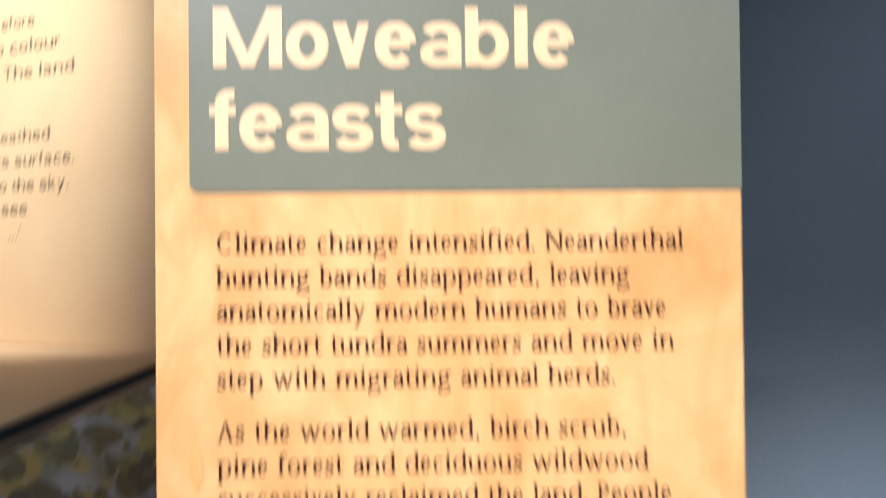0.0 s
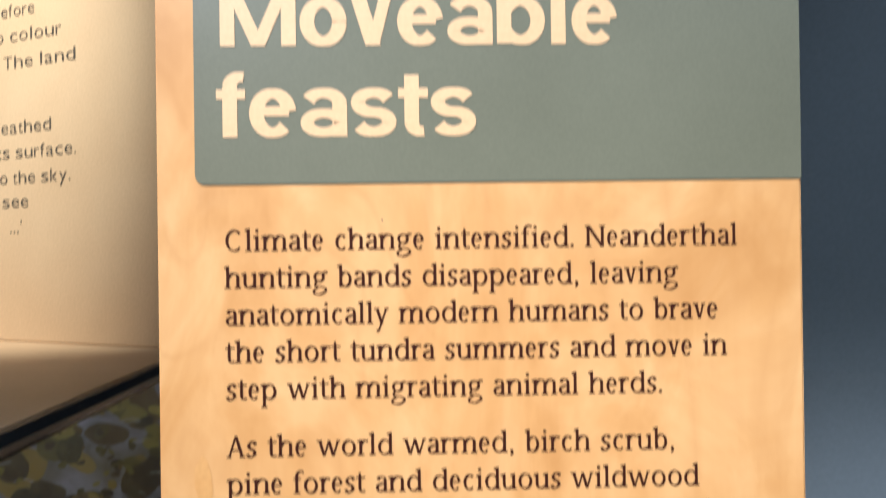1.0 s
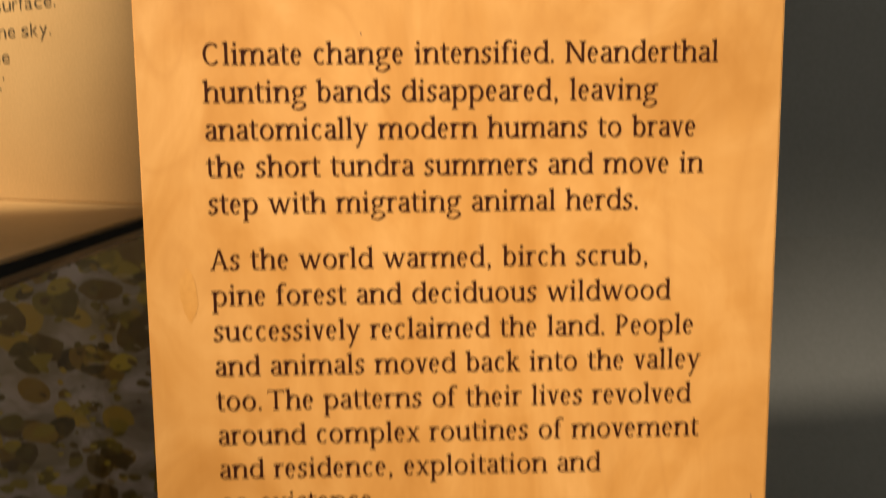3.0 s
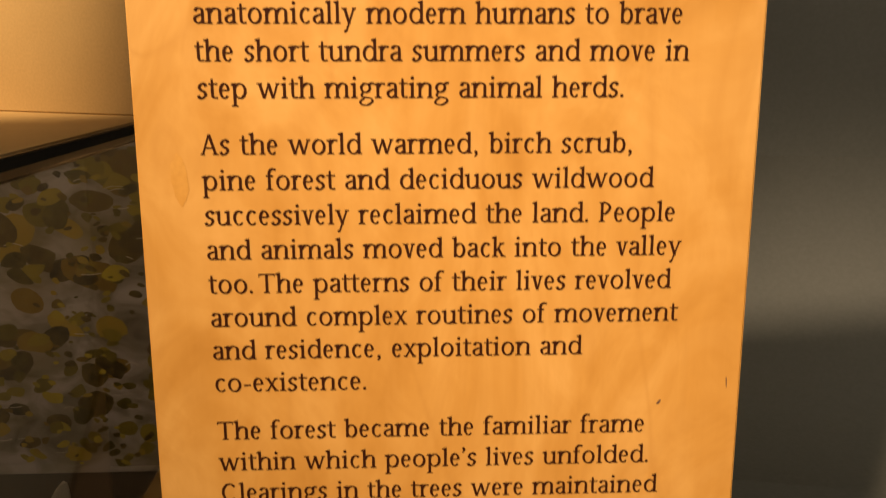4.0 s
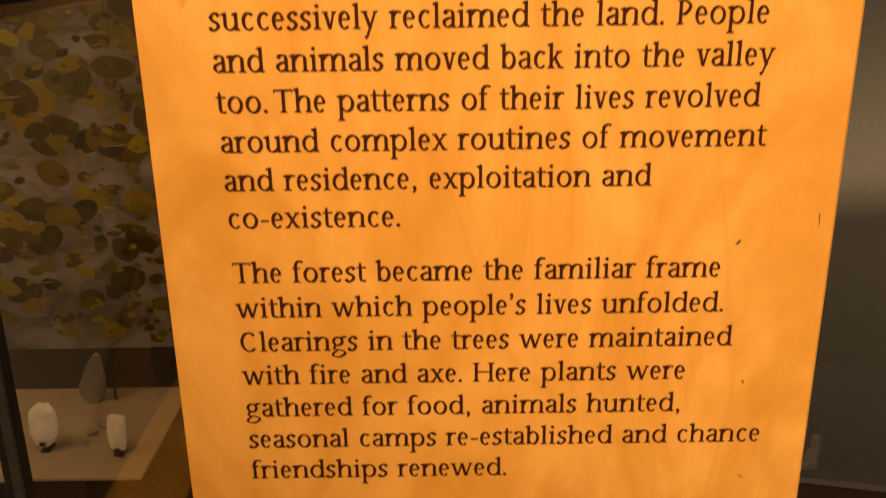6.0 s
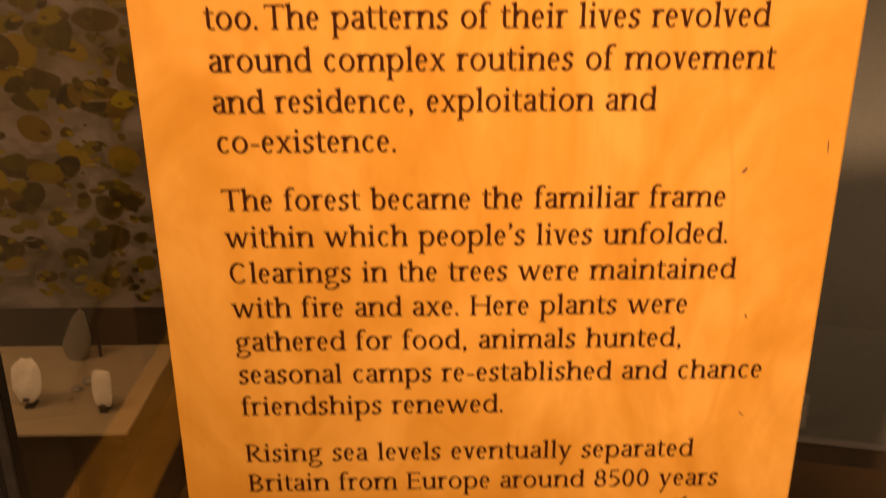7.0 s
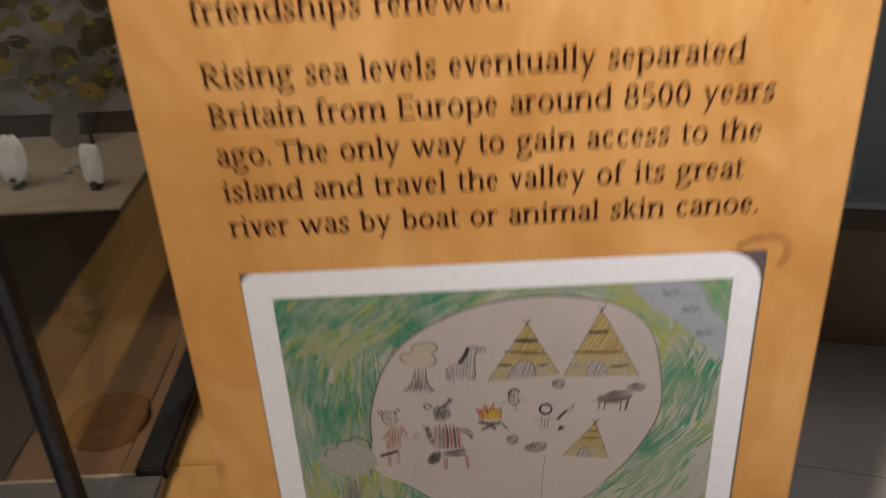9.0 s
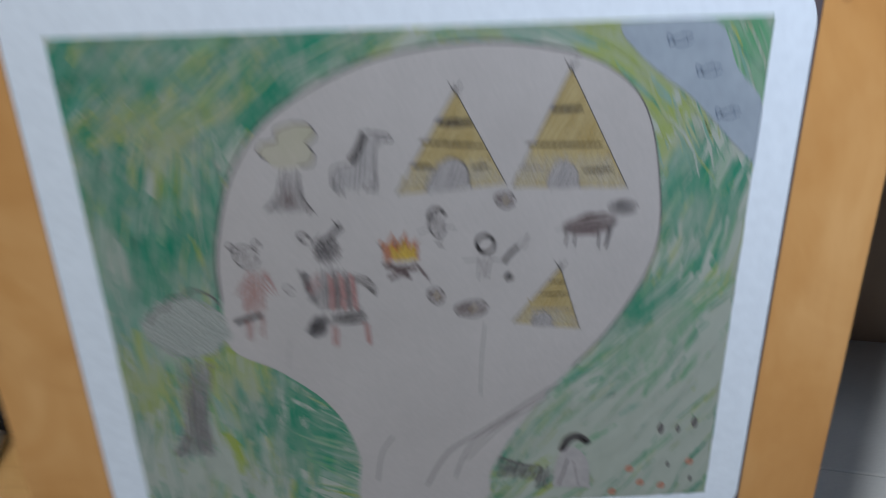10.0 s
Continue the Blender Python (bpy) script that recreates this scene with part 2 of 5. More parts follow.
PENCIL_MIST = crayon("pencil_mist", (0.27, 0.25, 0.25), 0.65, spread=0.5)
LEAF_GREY = crayon("leaf_grey", (0.36, 0.375, 0.34), 0.85, (0.42, 0.42, 0.385), 0.7)
STRAW = mottled("straw_crayon", (0.36, 0.28, 0.11), (0.43, 0.35, 0.17), 300, 0.6, bump=0)
STRAW_GOLD = crayon("gold_crayon", (0.36, 0.25, 0.055), 0.65, (0.44, 0.37, 0.20), 0.6)
STRAW_PALE = crayon("pale_straw", (0.42, 0.37, 0.25), 0.8, spread=0.5)
STRAW_DARK = crayon("straw_band", (0.05, 0.036, 0.022), 0.95, (0.3, 0.24, 0.12), 0.3)
SKETCH_GREY = mottled("grey_wash", (0.37, 0.345, 0.335), (0.42, 0.385, 0.375), 200, 0.6, bump=0)
CROWN_GREY = mottled("grey_green_wash", (0.34, 0.355, 0.32), (0.40, 0.41, 0.37), 90, 0.6, bump=0)
CROWN_PALE = mottled("pale_olive_wash", (0.40, 0.375, 0.27), (0.45, 0.41, 0.33), 120, 0.6, bump=0)
RIVER = mottled("river_crayon", (0.30, 0.33, 0.38), (0.36, 0.39, 0.44), 120, 0.6, bump=0)
RIVER_BLUE = crayon("blue_crayon", (0.05, 0.08, 0.15), 0.85, (0.33, 0.36, 0.41), 0.4)
PINK = crayon("pink_crayon", (0.38, 0.20, 0.17), 0.75)
RED = crayon("red_crayon", (0.32, 0.055, 0.04), 0.95)
STRIPE_DARK = crayon("maroon_crayon", (0.07, 0.035, 0.035), 0.85, spread=0.2)
FIRE = crayon("orange_crayon", (0.42, 0.14, 0.035), 0.85, (0.30, 0.12, 0.05), 0.7)
FIRE_PALE = crayon("berry_crayon", (0.45, 0.17, 0.07), 0.85)
FIRE_YELLOW = crayon("yellow_crayon", (0.56, 0.40, 0.05), 0.9, (0.45, 0.32, 0.08), 0.4)
DARKBROWN = crayon("brown_crayon", (0.10, 0.068, 0.065), 0.78, (0.24, 0.19, 0.185), 0.7)
WHITE_CRAYON = crayon("bare_paper", (0.56, 0.51, 0.48), 1.0, spread=0.3)
FLECK = plain("veneer_fleck_brown", (0.15, 0.08, 0.05), 0.6)
STAIN = mottled("tack_stain", (0.40, 0.19, 0.05), (0.50, 0.25, 0.065), 200, 0.5, bump=0)


# ---------------------------------------------------------------- mesh helpers
def mesh_of(bm, name):
    me = bpy.data.meshes.new(name)
    bm.normal_update()
    bm.to_mesh(me)
    bm.free()
    return me


def part(name, bm, mat, parent=None, label=""):
    """Links a bmesh as one mesh object under a thing or a part."""
    ob = new(name, mesh_of(bm, name))
    ob.data.materials.append(mat)
    if parent is not None:
        ob.parent = parent
    return tagged(ob, label)


def thing(name, label, category, group="", kind="", at=(0, 0, 0)):
    ob = new(name)
    ob.location = at
    ob.empty_display_size = 0.05
    return tagged(ob, label, category, group, kind)


def box(bm, x0, x1, y0, y1, z0, z1, bevel=0.0):
    r = bmesh.ops.create_cube(bm, size=1.0)
    vs = r["verts"]
    for v in vs:
        v.co = Vector(((x0 + x1) / 2 + v.co.x * (x1 - x0), (y0 + y1) / 2 + v.co.y * (y1 - y0), (z0 + z1) / 2 + v.co.z * (z1 - z0)))
    if bevel:
        es = list({e for v in vs for e in v.link_edges})
        bmesh.ops.bevel(bm, geom=es, offset=bevel, segments=2, affect="EDGES", clamp_overlap=True)
    return bm


def boxed(*a):
    return box(bmesh.new(), *a)


def flat(bm, pts, y):
    """A flat polygon in the plane of the panel from (x, z) pairs."""
    try:
        return bm.faces.new([bm.verts.new((x, y, z)) for x, z in pts])
    except ValueError:
        return None


def oval(cx, cz, rx, rz, turn=0.0, n=18, wob=0.0, seed=1):
    rnd = random.Random(seed)
    out = []
    c, s = math.cos(radians(turn)), math.sin(radians(turn))
    for i in range(n):
        a = 2 * math.pi * i / n
        k = 1 + wob * (rnd.random() - 0.5)
        x, z = rx * k * math.cos(a), rz * k * math.sin(a)
        out.append((cx + x * c - z * s, cz + x * s + z * c))
    return out


def stroke(bm, pts, w, y, taper=True):
    """A drawn line of width w through (x, z) pairs."""
    n = len(pts)
    row = []
    for i, (x, z) in enumerate(pts):
        x0, z0 = pts[max(i - 1, 0)]
        x1, z1 = pts[min(i + 1, n - 1)]
        d = math.hypot(x1 - x0, z1 - z0) or 1
        k = w / 2 * (0.45 if taper and i in (0, n - 1) else 1)
        nx, nz = -(z1 - z0) / d * k, (x1 - x0) / d * k
        row.append((bm.verts.new((x + nx, y, z + nz)), bm.verts.new((x - nx, y, z - nz))))
    for a, b in zip(row, row[1:]):
        bm.faces.new((a[0], a[1], b[1], b[0]))


def smooth_path(ctrl, closed=False, per=8):
    """Catmull-Rom points through a few control points."""
    n = len(ctrl)
    out = []
    for i in range(n if closed else n - 1):
        p = [ctrl[(i + k) % n] if closed else ctrl[min(max(i + k, 0), n - 1)] for k in (-1, 0, 1, 2)]
        for s in range(per):
            t = s / per
            out.append(tuple(0.5 * (2 * p[1][c] + (p[2][c] - p[0][c]) * t + (2 * p[0][c] - 5 * p[1][c] + 4 * p[2][c] - p[3][c]) * t * t
                                    + (3 * p[1][c] - p[0][c] - 3 * p[2][c] + p[3][c]) * t ** 3) for c in (0, 1)))
    if not closed:
        out.append(ctrl[-1])
    return out


def lump(rx, ry, rz, seed, rough=0.25, sub=3):
    """A chipped stone: a rounded lump with flat flake scars."""
    bm = bmesh.new()
    bmesh.ops.create_icosphere(bm, subdivisions=sub, radius=1)
    off = Vector((seed * 3.1, seed * 1.7, seed))
    for v in bm.verts:
        d = v.co.normalized()
        k = 1 + rough * noise.noise(d * 1.4 + off) + 0.10 * noise.noise(d * 4 + off)
        v.co = Vector((d.x * rx * k, d.y * ry * k, d.z * rz * k))
    return bm


# ---------------------------------------------------------------- lettering
GLYPHS = {}


def glyph(ch, weight):
    """Outline of one character of the built-in font as points and faces, in units of its size."""
    if (ch, weight) in GLYPHS:
        return GLYPHS[ch, weight]
    cu = bpy.data.curves.new("letter", "FONT")
    cu.body, cu.size, cu.offset, cu.resolution_u, cu.fill_mode = ch, 1.0, weight, 4, "FRONT"
    ob = bpy.data.objects.new("letter", cu)
    scene.collection.objects.link(ob)
    bpy.context.view_layer.update()
    me = bpy.data.meshes.new_from_object(ob.evaluated_get(bpy.context.evaluated_depsgraph_get()))
    vs = [(v.co.x, v.co.y) for v in me.vertices]
    fs = [tuple(p.vertices) for p in me.polygons]
    bpy.data.objects.remove(ob)
    bpy.data.curves.remove(cu)
    bpy.data.meshes.remove(me)
    GLYPHS[ch, weight] = vs, fs
    return vs, fs


def extent(ch, weight):
    ys = [v[1] for v in glyph(ch, weight)[0]]
    return min(ys), max(ys)


SERIF_WIDTHS = dict(zip("abcdefghijklmnopqrstuvwxyz", (448, 519, 452, 556, 440, 328, 538, 568, 285, 270, 486, 273, 872, 580, 543, 560, 540, 374, 391, 323, 554, 443, 782, 496, 508, 430)))
SERIF_WIDTHS.update({' ': 304, "'": 208, ',': 263, '-': 335, '.': 216, '0': 520, '5': 480, '8': 510, 'A': 636, 'B': 590, 'C': 676, 'E': 540, 'H': 730, 'N': 710, 'P': 507, 'R': 610, 'T': 622, '~': 123})
SANS_WIDTHS = dict(zip("abcdefghijklmnopqrstuvwxyz", (556, 611, 556, 611, 556, 333, 611, 611, 278, 278, 556, 278, 889, 611, 611, 611, 611, 389, 556, 333, 611, 556, 778, 556, 556, 500)))
BOLD_WIDTHS = {"M": 905, "o": 572, "v": 532, "e": 562, "a": 568, "b": 595, "l": 265, "f": 333, "s": 545, "t": 345}
SANS_WIDTHS.update({" ": 278, ".": 278, ",": 278, "'": 278, "M": 850, "T": 611, "2": 556})


def lettering(text, width, x_height, cap, table, weight, bearing=0.09, y=0.0):
    """One printed sans-serif line from x = 0 to width on the baseline z = 0, facing -y."""
    bm = bmesh.new()
    xh, ch = extent("x", weight)[1], extent("H", weight)[1]
    total = sum(table.get(c, 500) for c in text)
    unit = width / total
    pen = 0.0

    def rise(v):
        if v <= 0:
            return v * x_height / xh * 1.0
        if v <= xh:
            return v * x_height / xh
        return x_height + (v - xh) * (cap - x_height) / (ch - xh)

    for c in text:
        adv = table.get(c, 500) * unit
        if c not in " ~":
            vs, fs = glyph(c, weight)
            x0, x1 = min(v[0] for v in vs), max(v[0] for v in vs)
            side = adv * bearing
            sx = (adv - 2 * side) / max(x1 - x0, 1e-4)
            if c in "ijl":
                # narrow letters keep the stem width of the others
                nv = [v[0] for v in glyph("n", weight)[0]]
                sx = table.get("n", 611) * unit * (1 - 2 * bearing) / (max(nv) - min(nv))
                side = (adv - sx * (x1 - x0)) / 2
            elif c in ".,'-":
                side = adv * (0.05 if c == "-" else 0.24)
                sx = (adv - 2 * side) / max(x1 - x0, 1e-4)
            if c in ".,'":
                sx = min(sx, x_height / xh)
            pts = [(pen + side + (vx - x0) * sx, rise(vy)) for vx, vy in vs]
            made = [bm.verts.new((px, y, pz)) for px, pz in pts]
            for f in fs:
                try:
                    bm.faces.new([made[i] for i in f])
                except ValueError:
                    pass
        pen += adv
    for f in bm.faces:
        f.normal_update()
        if f.normal.y > 0:
            f.normal_flip()
    return bm


class Pen:
    """Broad-nib drawing of letters in x-heights: upright strokes thick, level ones thin, slab feet where the face has them."""

    def __init__(self, bm, size, thick, thin, serif, cap, y=0.0):
        self.bm, self.size, self.T, self.t, self.serif, self.K, self.y = bm, size, thick, thin, serif, cap, y
        self.A, self.D, self.x, self.layer = cap + (0.07 if serif else 0.0), -0.52, 0.0, 0
        self.m = 0.135 if serif else 0.045

    def poly(self, pts):
        self.layer = (self.layer + 1) % 6
        y = self.y - self.layer * 0.000006
        f = self.bm.faces.new([self.bm.verts.new((self.x + px * self.size, y, pz * self.size)) for px, pz in pts])
        f.normal_update()
        if f.normal.y > 0:
            f.normal_flip()

    def ribbon(self, pts, scale=1.0, ends=(1.0, 1.0), tilt=-14):
        """A stroke through the points, as wide as the nib is across its direction."""
        n = len(pts)
        self.layer = (self.layer + 1) % 6
        y = self.y - self.layer * 0.000006
        row = []
        for i, (px, pz) in enumerate(pts):
            (ax, az), (bx, bz) = pts[max(i - 1, 0)], pts[min(i + 1, n - 1)]
            d = math.hypot(bx - ax, bz - az) or 1.0
            w = self.t + (self.T - self.t) * abs(math.sin(math.atan2(bz - az, bx - ax) - radians(tilt if self.serif else 0)))
            s = i / (n - 1)
            w *= scale * (ends[0] + (1 - ends[0]) * min(s * 4, 1)) * (ends[1] + (1 - ends[1]) * min((1 - s) * 4, 1)) / 2
            nx, nz = -(bz - az) / d * w, (bx - ax) / d * w
            row.append([self.bm.verts.new((self.x + (px + k * nx) * self.size, y, (pz + k * nz) * self.size)) for k in (1, -1)])
        for a, b in zip(row, row[1:]):
            f = self.bm.faces.new((a[0], a[1], b[1], b[0]))
            f.normal_update()
            if f.normal.y > 0:
                f.normal_flip()

    def curve(self, *ctrl, **kw):
        self.ribbon(smooth_path(list(ctrl), False, 6), **kw)

    def bowl(self, cx, cz, rx, rz, a0=0.0, a1=360.0, **kw):
        n = max(int(abs(a1 - a0) / 12), 4)
        self.ribbon([(cx + rx * math.cos(radians(a0 + (a1 - a0) * i / n)), cz + rz * math.sin(radians(a0 + (a1 - a0) * i / n))) for i in range(n + 1)], **kw)

    def slab(self, x, z, up, left=0.12, right=0.12, half=None):
        """A flat foot (up=1) or head (up=-1) across a stem."""
        if self.serif:
            h = self.T / 2 if half is None else half
            k = 0.075 * up
            self.poly([(x - h - left, z), (x + h + right, z), (x + h + right, z + k * 0.8), (x + h, z + k * 1.6), (x - h, z + k * 1.6), (x - h - left, z + k * 0.8)])

    def flag(self, x, z):
        """The slanted head of a lower-case stem."""
        if self.serif:
            h = self.T / 2
            self.poly([(x - h - 0.15, z - 0.13), (x - h - 0.12, z - 0.05), (x + h, z + 0.03), (x + h, z - 0.22), (x - h, z - 0.20)])

    def stem(self, x, z0, z1, foot=True, flag=False, left=0.12, right=0.12):
        h = self.T / 2
        self.poly([(x - h, z0), (x + h, z0), (x + h, z1), (x - h, z1)])
        if foot:
            self.slab(x, z0, 1, left, right)
        if flag:
            self.flag(x, z1)

    def bar(self, x0, x1, z, scale=1.0):
        h = self.t * scale / 2
        self.poly([(x0, z - h), (x1, z - h), (x1, z + h), (x0, z + h)])

    def slope(self, x0, z0, x1, z1, w):
        """A straight slanting stroke with level ends."""
        k = w / 2 * math.hypot(x1 - x0, z1 - z0) / abs(z1 - z0)
        self.poly([(x0 - k, z0), (x0 + k, z0), (x1 + k, z1), (x1 - k, z1)])

    def dot(self, x, z, r):
        self.poly([(x + r * math.cos(2 * math.pi * i / 12), z + r * math.sin(2 * math.pi * i / 12)) for i in range(12)])

    def letter(self, c, w):
        T, t, K, A, D = self.T, self.t, self.K, self.A, self.D
        thick, thin = T, (t * 1.15 if self.serif else t * 1.25)
        xl, xr, mid = self.m + T / 2, w - self.m - T / 2, w / 2
        rl, rz = (0.075 if self.serif else 0.035) + T / 2, 0.5 + 0.012 - t / 2
        rx = w / 2 - rl

        def arch(x0, x1, foot=True):
            self.curve((x0 + 0.02, 0.66), (x0 + (x1 - x0) * 0.28, 0.89), (x0 + (x1 - x0) * 0.64, 1.01 - t / 2), (x1 - 0.02, 0.84), (x1, 0.62), (x1, 0.30), (x1, 0.0), scale=1.04, ends=(1.15, 1))
            if foot:
                self.slab(x1, 0.0, 1)

        if c in "nhm":
            x1 = xr if c != "m" else mid + 0.01
            self.stem(xl, 0, A if c == "h" else 1.0, True, True)
            arch(xl, x1)
            if c == "m":
                arch(x1, xr)
        elif c == "r":
            self.stem(xl, 0, 1.0, True, True, 0.12, 0.15)
            self.curve((xl + 0.02, 0.64), (xl + 0.13, 0.86), (xl + 0.27, 0.95), (w - 0.03, 0.90), ends=(0.7, 1.5))
        elif c in "il":
            self.stem(mid, 0, 1.0 if c == "i" else A, True, True)
            if c == "i":
                self.dot(mid + 0.01, 1.30, T * 0.62)
        elif c == "u":
            self.curve((xl, 0.97), (xl, 0.66), (xl, 0.34), (xl + 0.06, 0.13), (xl + (xr - xl) * 0.42, -0.01 + t / 2), (xl + (xr - xl) * 0.8, 0.14), (xr, 0.34), ends=(1, 0.6))
            self.stem(xr, 0, 1.0, True, True, 0.0, 0.13)
            self.flag(xl, 1.0)
        elif c == "o":
            self.bowl(mid, 0.5, rx, rz)
        elif c == "c":
            self.bowl(mid + 0.06, 0.5, rx + 0.03, rz, 46, 318, ends=(1.3, 0.6))
        elif c == "e":
            self.bar(rl, w - rl, 0.54, 1.0)
            self.bowl(mid, 0.5, rx, rz, 5, 318 if self.serif else 316, ends=(0.9, 0.7) if self.serif else (1, 1))
        elif c == "a" and not self.serif:
            half = (xr - xl) / 2
            self.bowl(mid, 0.68, half, 0.335 - t / 2, 158, 0)
            self.stem(xr, 0.0, 0.69, False)
            self.bowl(mid, 0.29, half + 0.01, 0.30 - t / 2, scale=0.92)
        elif c == "s" and not self.serif:
            k = (1.02 - t) / 4
            self.bowl(mid, 0.5 + k, rx, k, 22, 270)
            self.bowl(mid, 0.5 - k, rx, k, 90, -158)
        elif c == "f" and not self.serif:
            x = 0.42 * w
            self.stem(x, 0.0, A - 0.29, False)
            self.bowl(x + 0.23, A - 0.30, 0.23, 0.31 - t / 2, 180, 74)
            self.bar(x - T / 2 - 0.13, x + T / 2 + 0.17, 1.0 - t / 2)
        elif c == "t" and not self.serif:
            x = 0.44 * w
            self.stem(x, 0.27, 1.28, False)
            self.bowl(x + 0.21, 0.28, 0.21, 0.29 - t / 2, 180, 282)
            self.bar(x - T / 2 - 0.13, x + T / 2 + 0.19, 1.0 - t / 2)
        elif c == "a":
            xs = xr + 0.03
            self.curve((xl - 0.02, 0.78), (xl + 0.06, 0.93), (mid + 0.02, 1.01 - t / 2), (xs - 0.04, 0.90), (xs, 0.66), (xs, 0.36), (xs, 0.0), ends=(1.25, 1))
            self.curve((xs, 0.59), (mid, 0.53), (xl - 0.04, 0.40), (xl - 0.05, 0.20), (xl + 0.06, 0.03 + t / 2), (mid, 0.05), (xs, 0.21), ends=(0.8, 0.7))
            self.slab(xs, 0.0, 1, 0.0, 0.12)
        elif c in "bp":
            if c == "b":
                self.stem(xl, 0.02, A, False, True)
            else:
                self.stem(xl, D, 1.0, True, True)
            self.bowl(xl + (w - rl - xl) * 0.5, 0.5, (w - rl - xl) * 0.5, rz, 152, -152, ends=(0.8, 0.8))
        elif c == "d":
            xs = xr + 0.02
            self.bowl(rl + (xs - rl) * 0.5, 0.5, (xs - rl) * 0.5, rz, 28, 332, ends=(0.8, 0.8))
            self.stem(xs, 0, A, True, True, 0.0, 0.12)
        elif c == "g":
            self.bowl(mid - 0.05, 0.67, rx * 0.80, 0.33 - t / 2, scale=0.95)
            self.curve((mid - 0.2, 0.38), (rl + 0.04, 0.22), (rl + 0.10, 0.09), (mid + 0.1, 0.04), (w - rl, -0.07), (w - rl + 0.01, -0.24), (mid, -0.50 + t / 2), (rl - 0.03, -0.36), (rl - 0.01, -0.16), (mid - 0.12, 0.0), scale=0.85, ends=(0.9, 0.8))
            self.curve((mid + 0.12, 0.86), (w - 0.16, 0.98), (w - 0.02, 0.95), ends=(1, 1.3))
        elif c == "f":
            x = 0.40 * w
            self.curve((w + 0.07, A - t * 0.9), (w * 0.80, A + 0.03 - t / 2), (x + 0.06, A - 0.13), (x, A - 0.34), (x, 0.6), (x, 0.0), ends=(1.25, 1))
            self.bar(x - T / 2 - 0.12, x + T / 2 + 0.17, 1.0 - t / 2, 1.0)
            self.slab(x, 0.0, 1, 0.12, 0.15)
        elif c == "t":
            x = 0.42 * w
            self.curve((x, 1.27), (x, 0.8), (x, 0.34), (x + 0.04, 0.10), (x + 0.18, 0.0 + t / 2), (w - 0.02, 0.07), ends=(0.7, 0.8))
            self.bar(x - T / 2 - 0.14, w - 0.01, 1.0 - t / 2, 1.0)
        elif c == "s":
            self.curve((w - 0.10 - t * 0.3, 0.80), (w * 0.72, 0.97 - t * 0.25), (w * 0.46, 1.01 - t / 2), (0.09 + T / 2, 0.76), (w * 0.40, 0.55), (w * 0.66, 0.44), (w - 0.08 - T / 2, 0.25), (w * 0.52, -0.01 + t / 2), (w * 0.26, 0.03 + t * 0.25), (0.07 + t * 0.3, 0.20), scale=1.05, tilt=18, ends=(1.1, 1.1))
        elif c == "k":
            self.stem(xl, 0, A, True, True)
            self.slope(xl + 0.04, 0.36, w - 0.26, 0.97, thin)
            self.slope(w - 0.17, 0.0, xl + 0.22, 0.60, thick)
            self.slab(w - 0.16, 0.0, 1, 0.06, 0.10)
            self.slab(w - 0.27, 1.0, -1, 0.08, 0.10)
        elif c in "vy":
            foot = mid + 0.02
            self.slope(foot, 0.0, 0.19 if self.serif else 0.06 + T / 2, 1.0, thick)
            if c == "v":
                self.slope(foot, 0.0, w - (0.17 if self.serif else 0.06 + T / 2), 1.0, thin)
            else:
                self.slope(foot - 0.22, D + 0.04, w - 0.17, 1.0, thin)
                self.dot(foot - 0.27, D + 0.06, T * 0.5)
            self.slab(0.19, 1.0, -1, 0.10, 0.09)
            self.slab(w - 0.17, 1.0, -1, 0.09, 0.09, thin / 2)
        elif c == "w":
            a, b = w * 0.31, w * 0.69
            self.slope(a, 0.0, 0.18, 1.0, thick)
            self.slope(a, 0.0, mid + 0.03, 1.0, thin)
            self.slope(b, 0.0, mid, 1.0, thick)
            self.slope(b, 0.0, w - 0.16, 1.0, thin)
            self.slab(0.18, 1.0, -1, 0.10, 0.08)
            self.slab(w - 0.16, 1.0, -1, 0.08, 0.08, thin / 2)
        elif c == "x":
            self.slope(w - 0.19, 0.0, 0.20, 1.0, thick)
            self.slope(0.18, 0.0, w - 0.19, 1.0, thin)
            for x, z, up in ((0.18, 0, 1), (w - 0.18, 0, 1), (0.20, 1, -1), (w - 0.19, 1, -1)):
                self.slab(x, z, up, 0.09, 0.09, 0.06)
        elif c in "CO0":
            k = (w - 2 * 0.09 - T) / 2
            self.bowl(mid + (0.02 if c == "C" else 0), K / 2, k, K / 2 + 0.01 - t / 2, *((42, 318) if c == "C" else (0, 360)), ends=(1.2, 0.8) if c == "C" else (1, 1))
        elif c == "8":
            self.bowl(mid, K * 0.74, w * 0.26, K * 0.26 - t / 2, tilt=20)
            self.bowl(mid, K * 0.27, w * 0.33, K * 0.27 - t / 2 + 0.01, tilt=20)
        elif c == "5":
            self.bar(w * 0.24, w * 0.82, K - t * 0.7, 1.4)
            self.slope(w * 0.20, K * 0.52, w * 0.27, K, t)
            self.curve((w * 0.20, K * 0.54), (w * 0.48, K * 0.61), (w - 0.14, K * 0.33), (w * 0.52, t * 0.5), (w * 0.16, 0.06))
        elif c == "N":
            self.stem(xl, 0, K, False)
            self.stem(xr, 0, K, False)
            self.slope(xr, 0, xl, K, thick * 1.05)
            self.slab(xl, 0, 1)
            self.slab(xl - 0.04, K, -1, 0.10, 0.0)
            self.slab(xr, K, -1)
        elif c == "H":
            for x in (xl, xr):
                self.stem(x, 0, K)
                self.slab(x, K, -1)
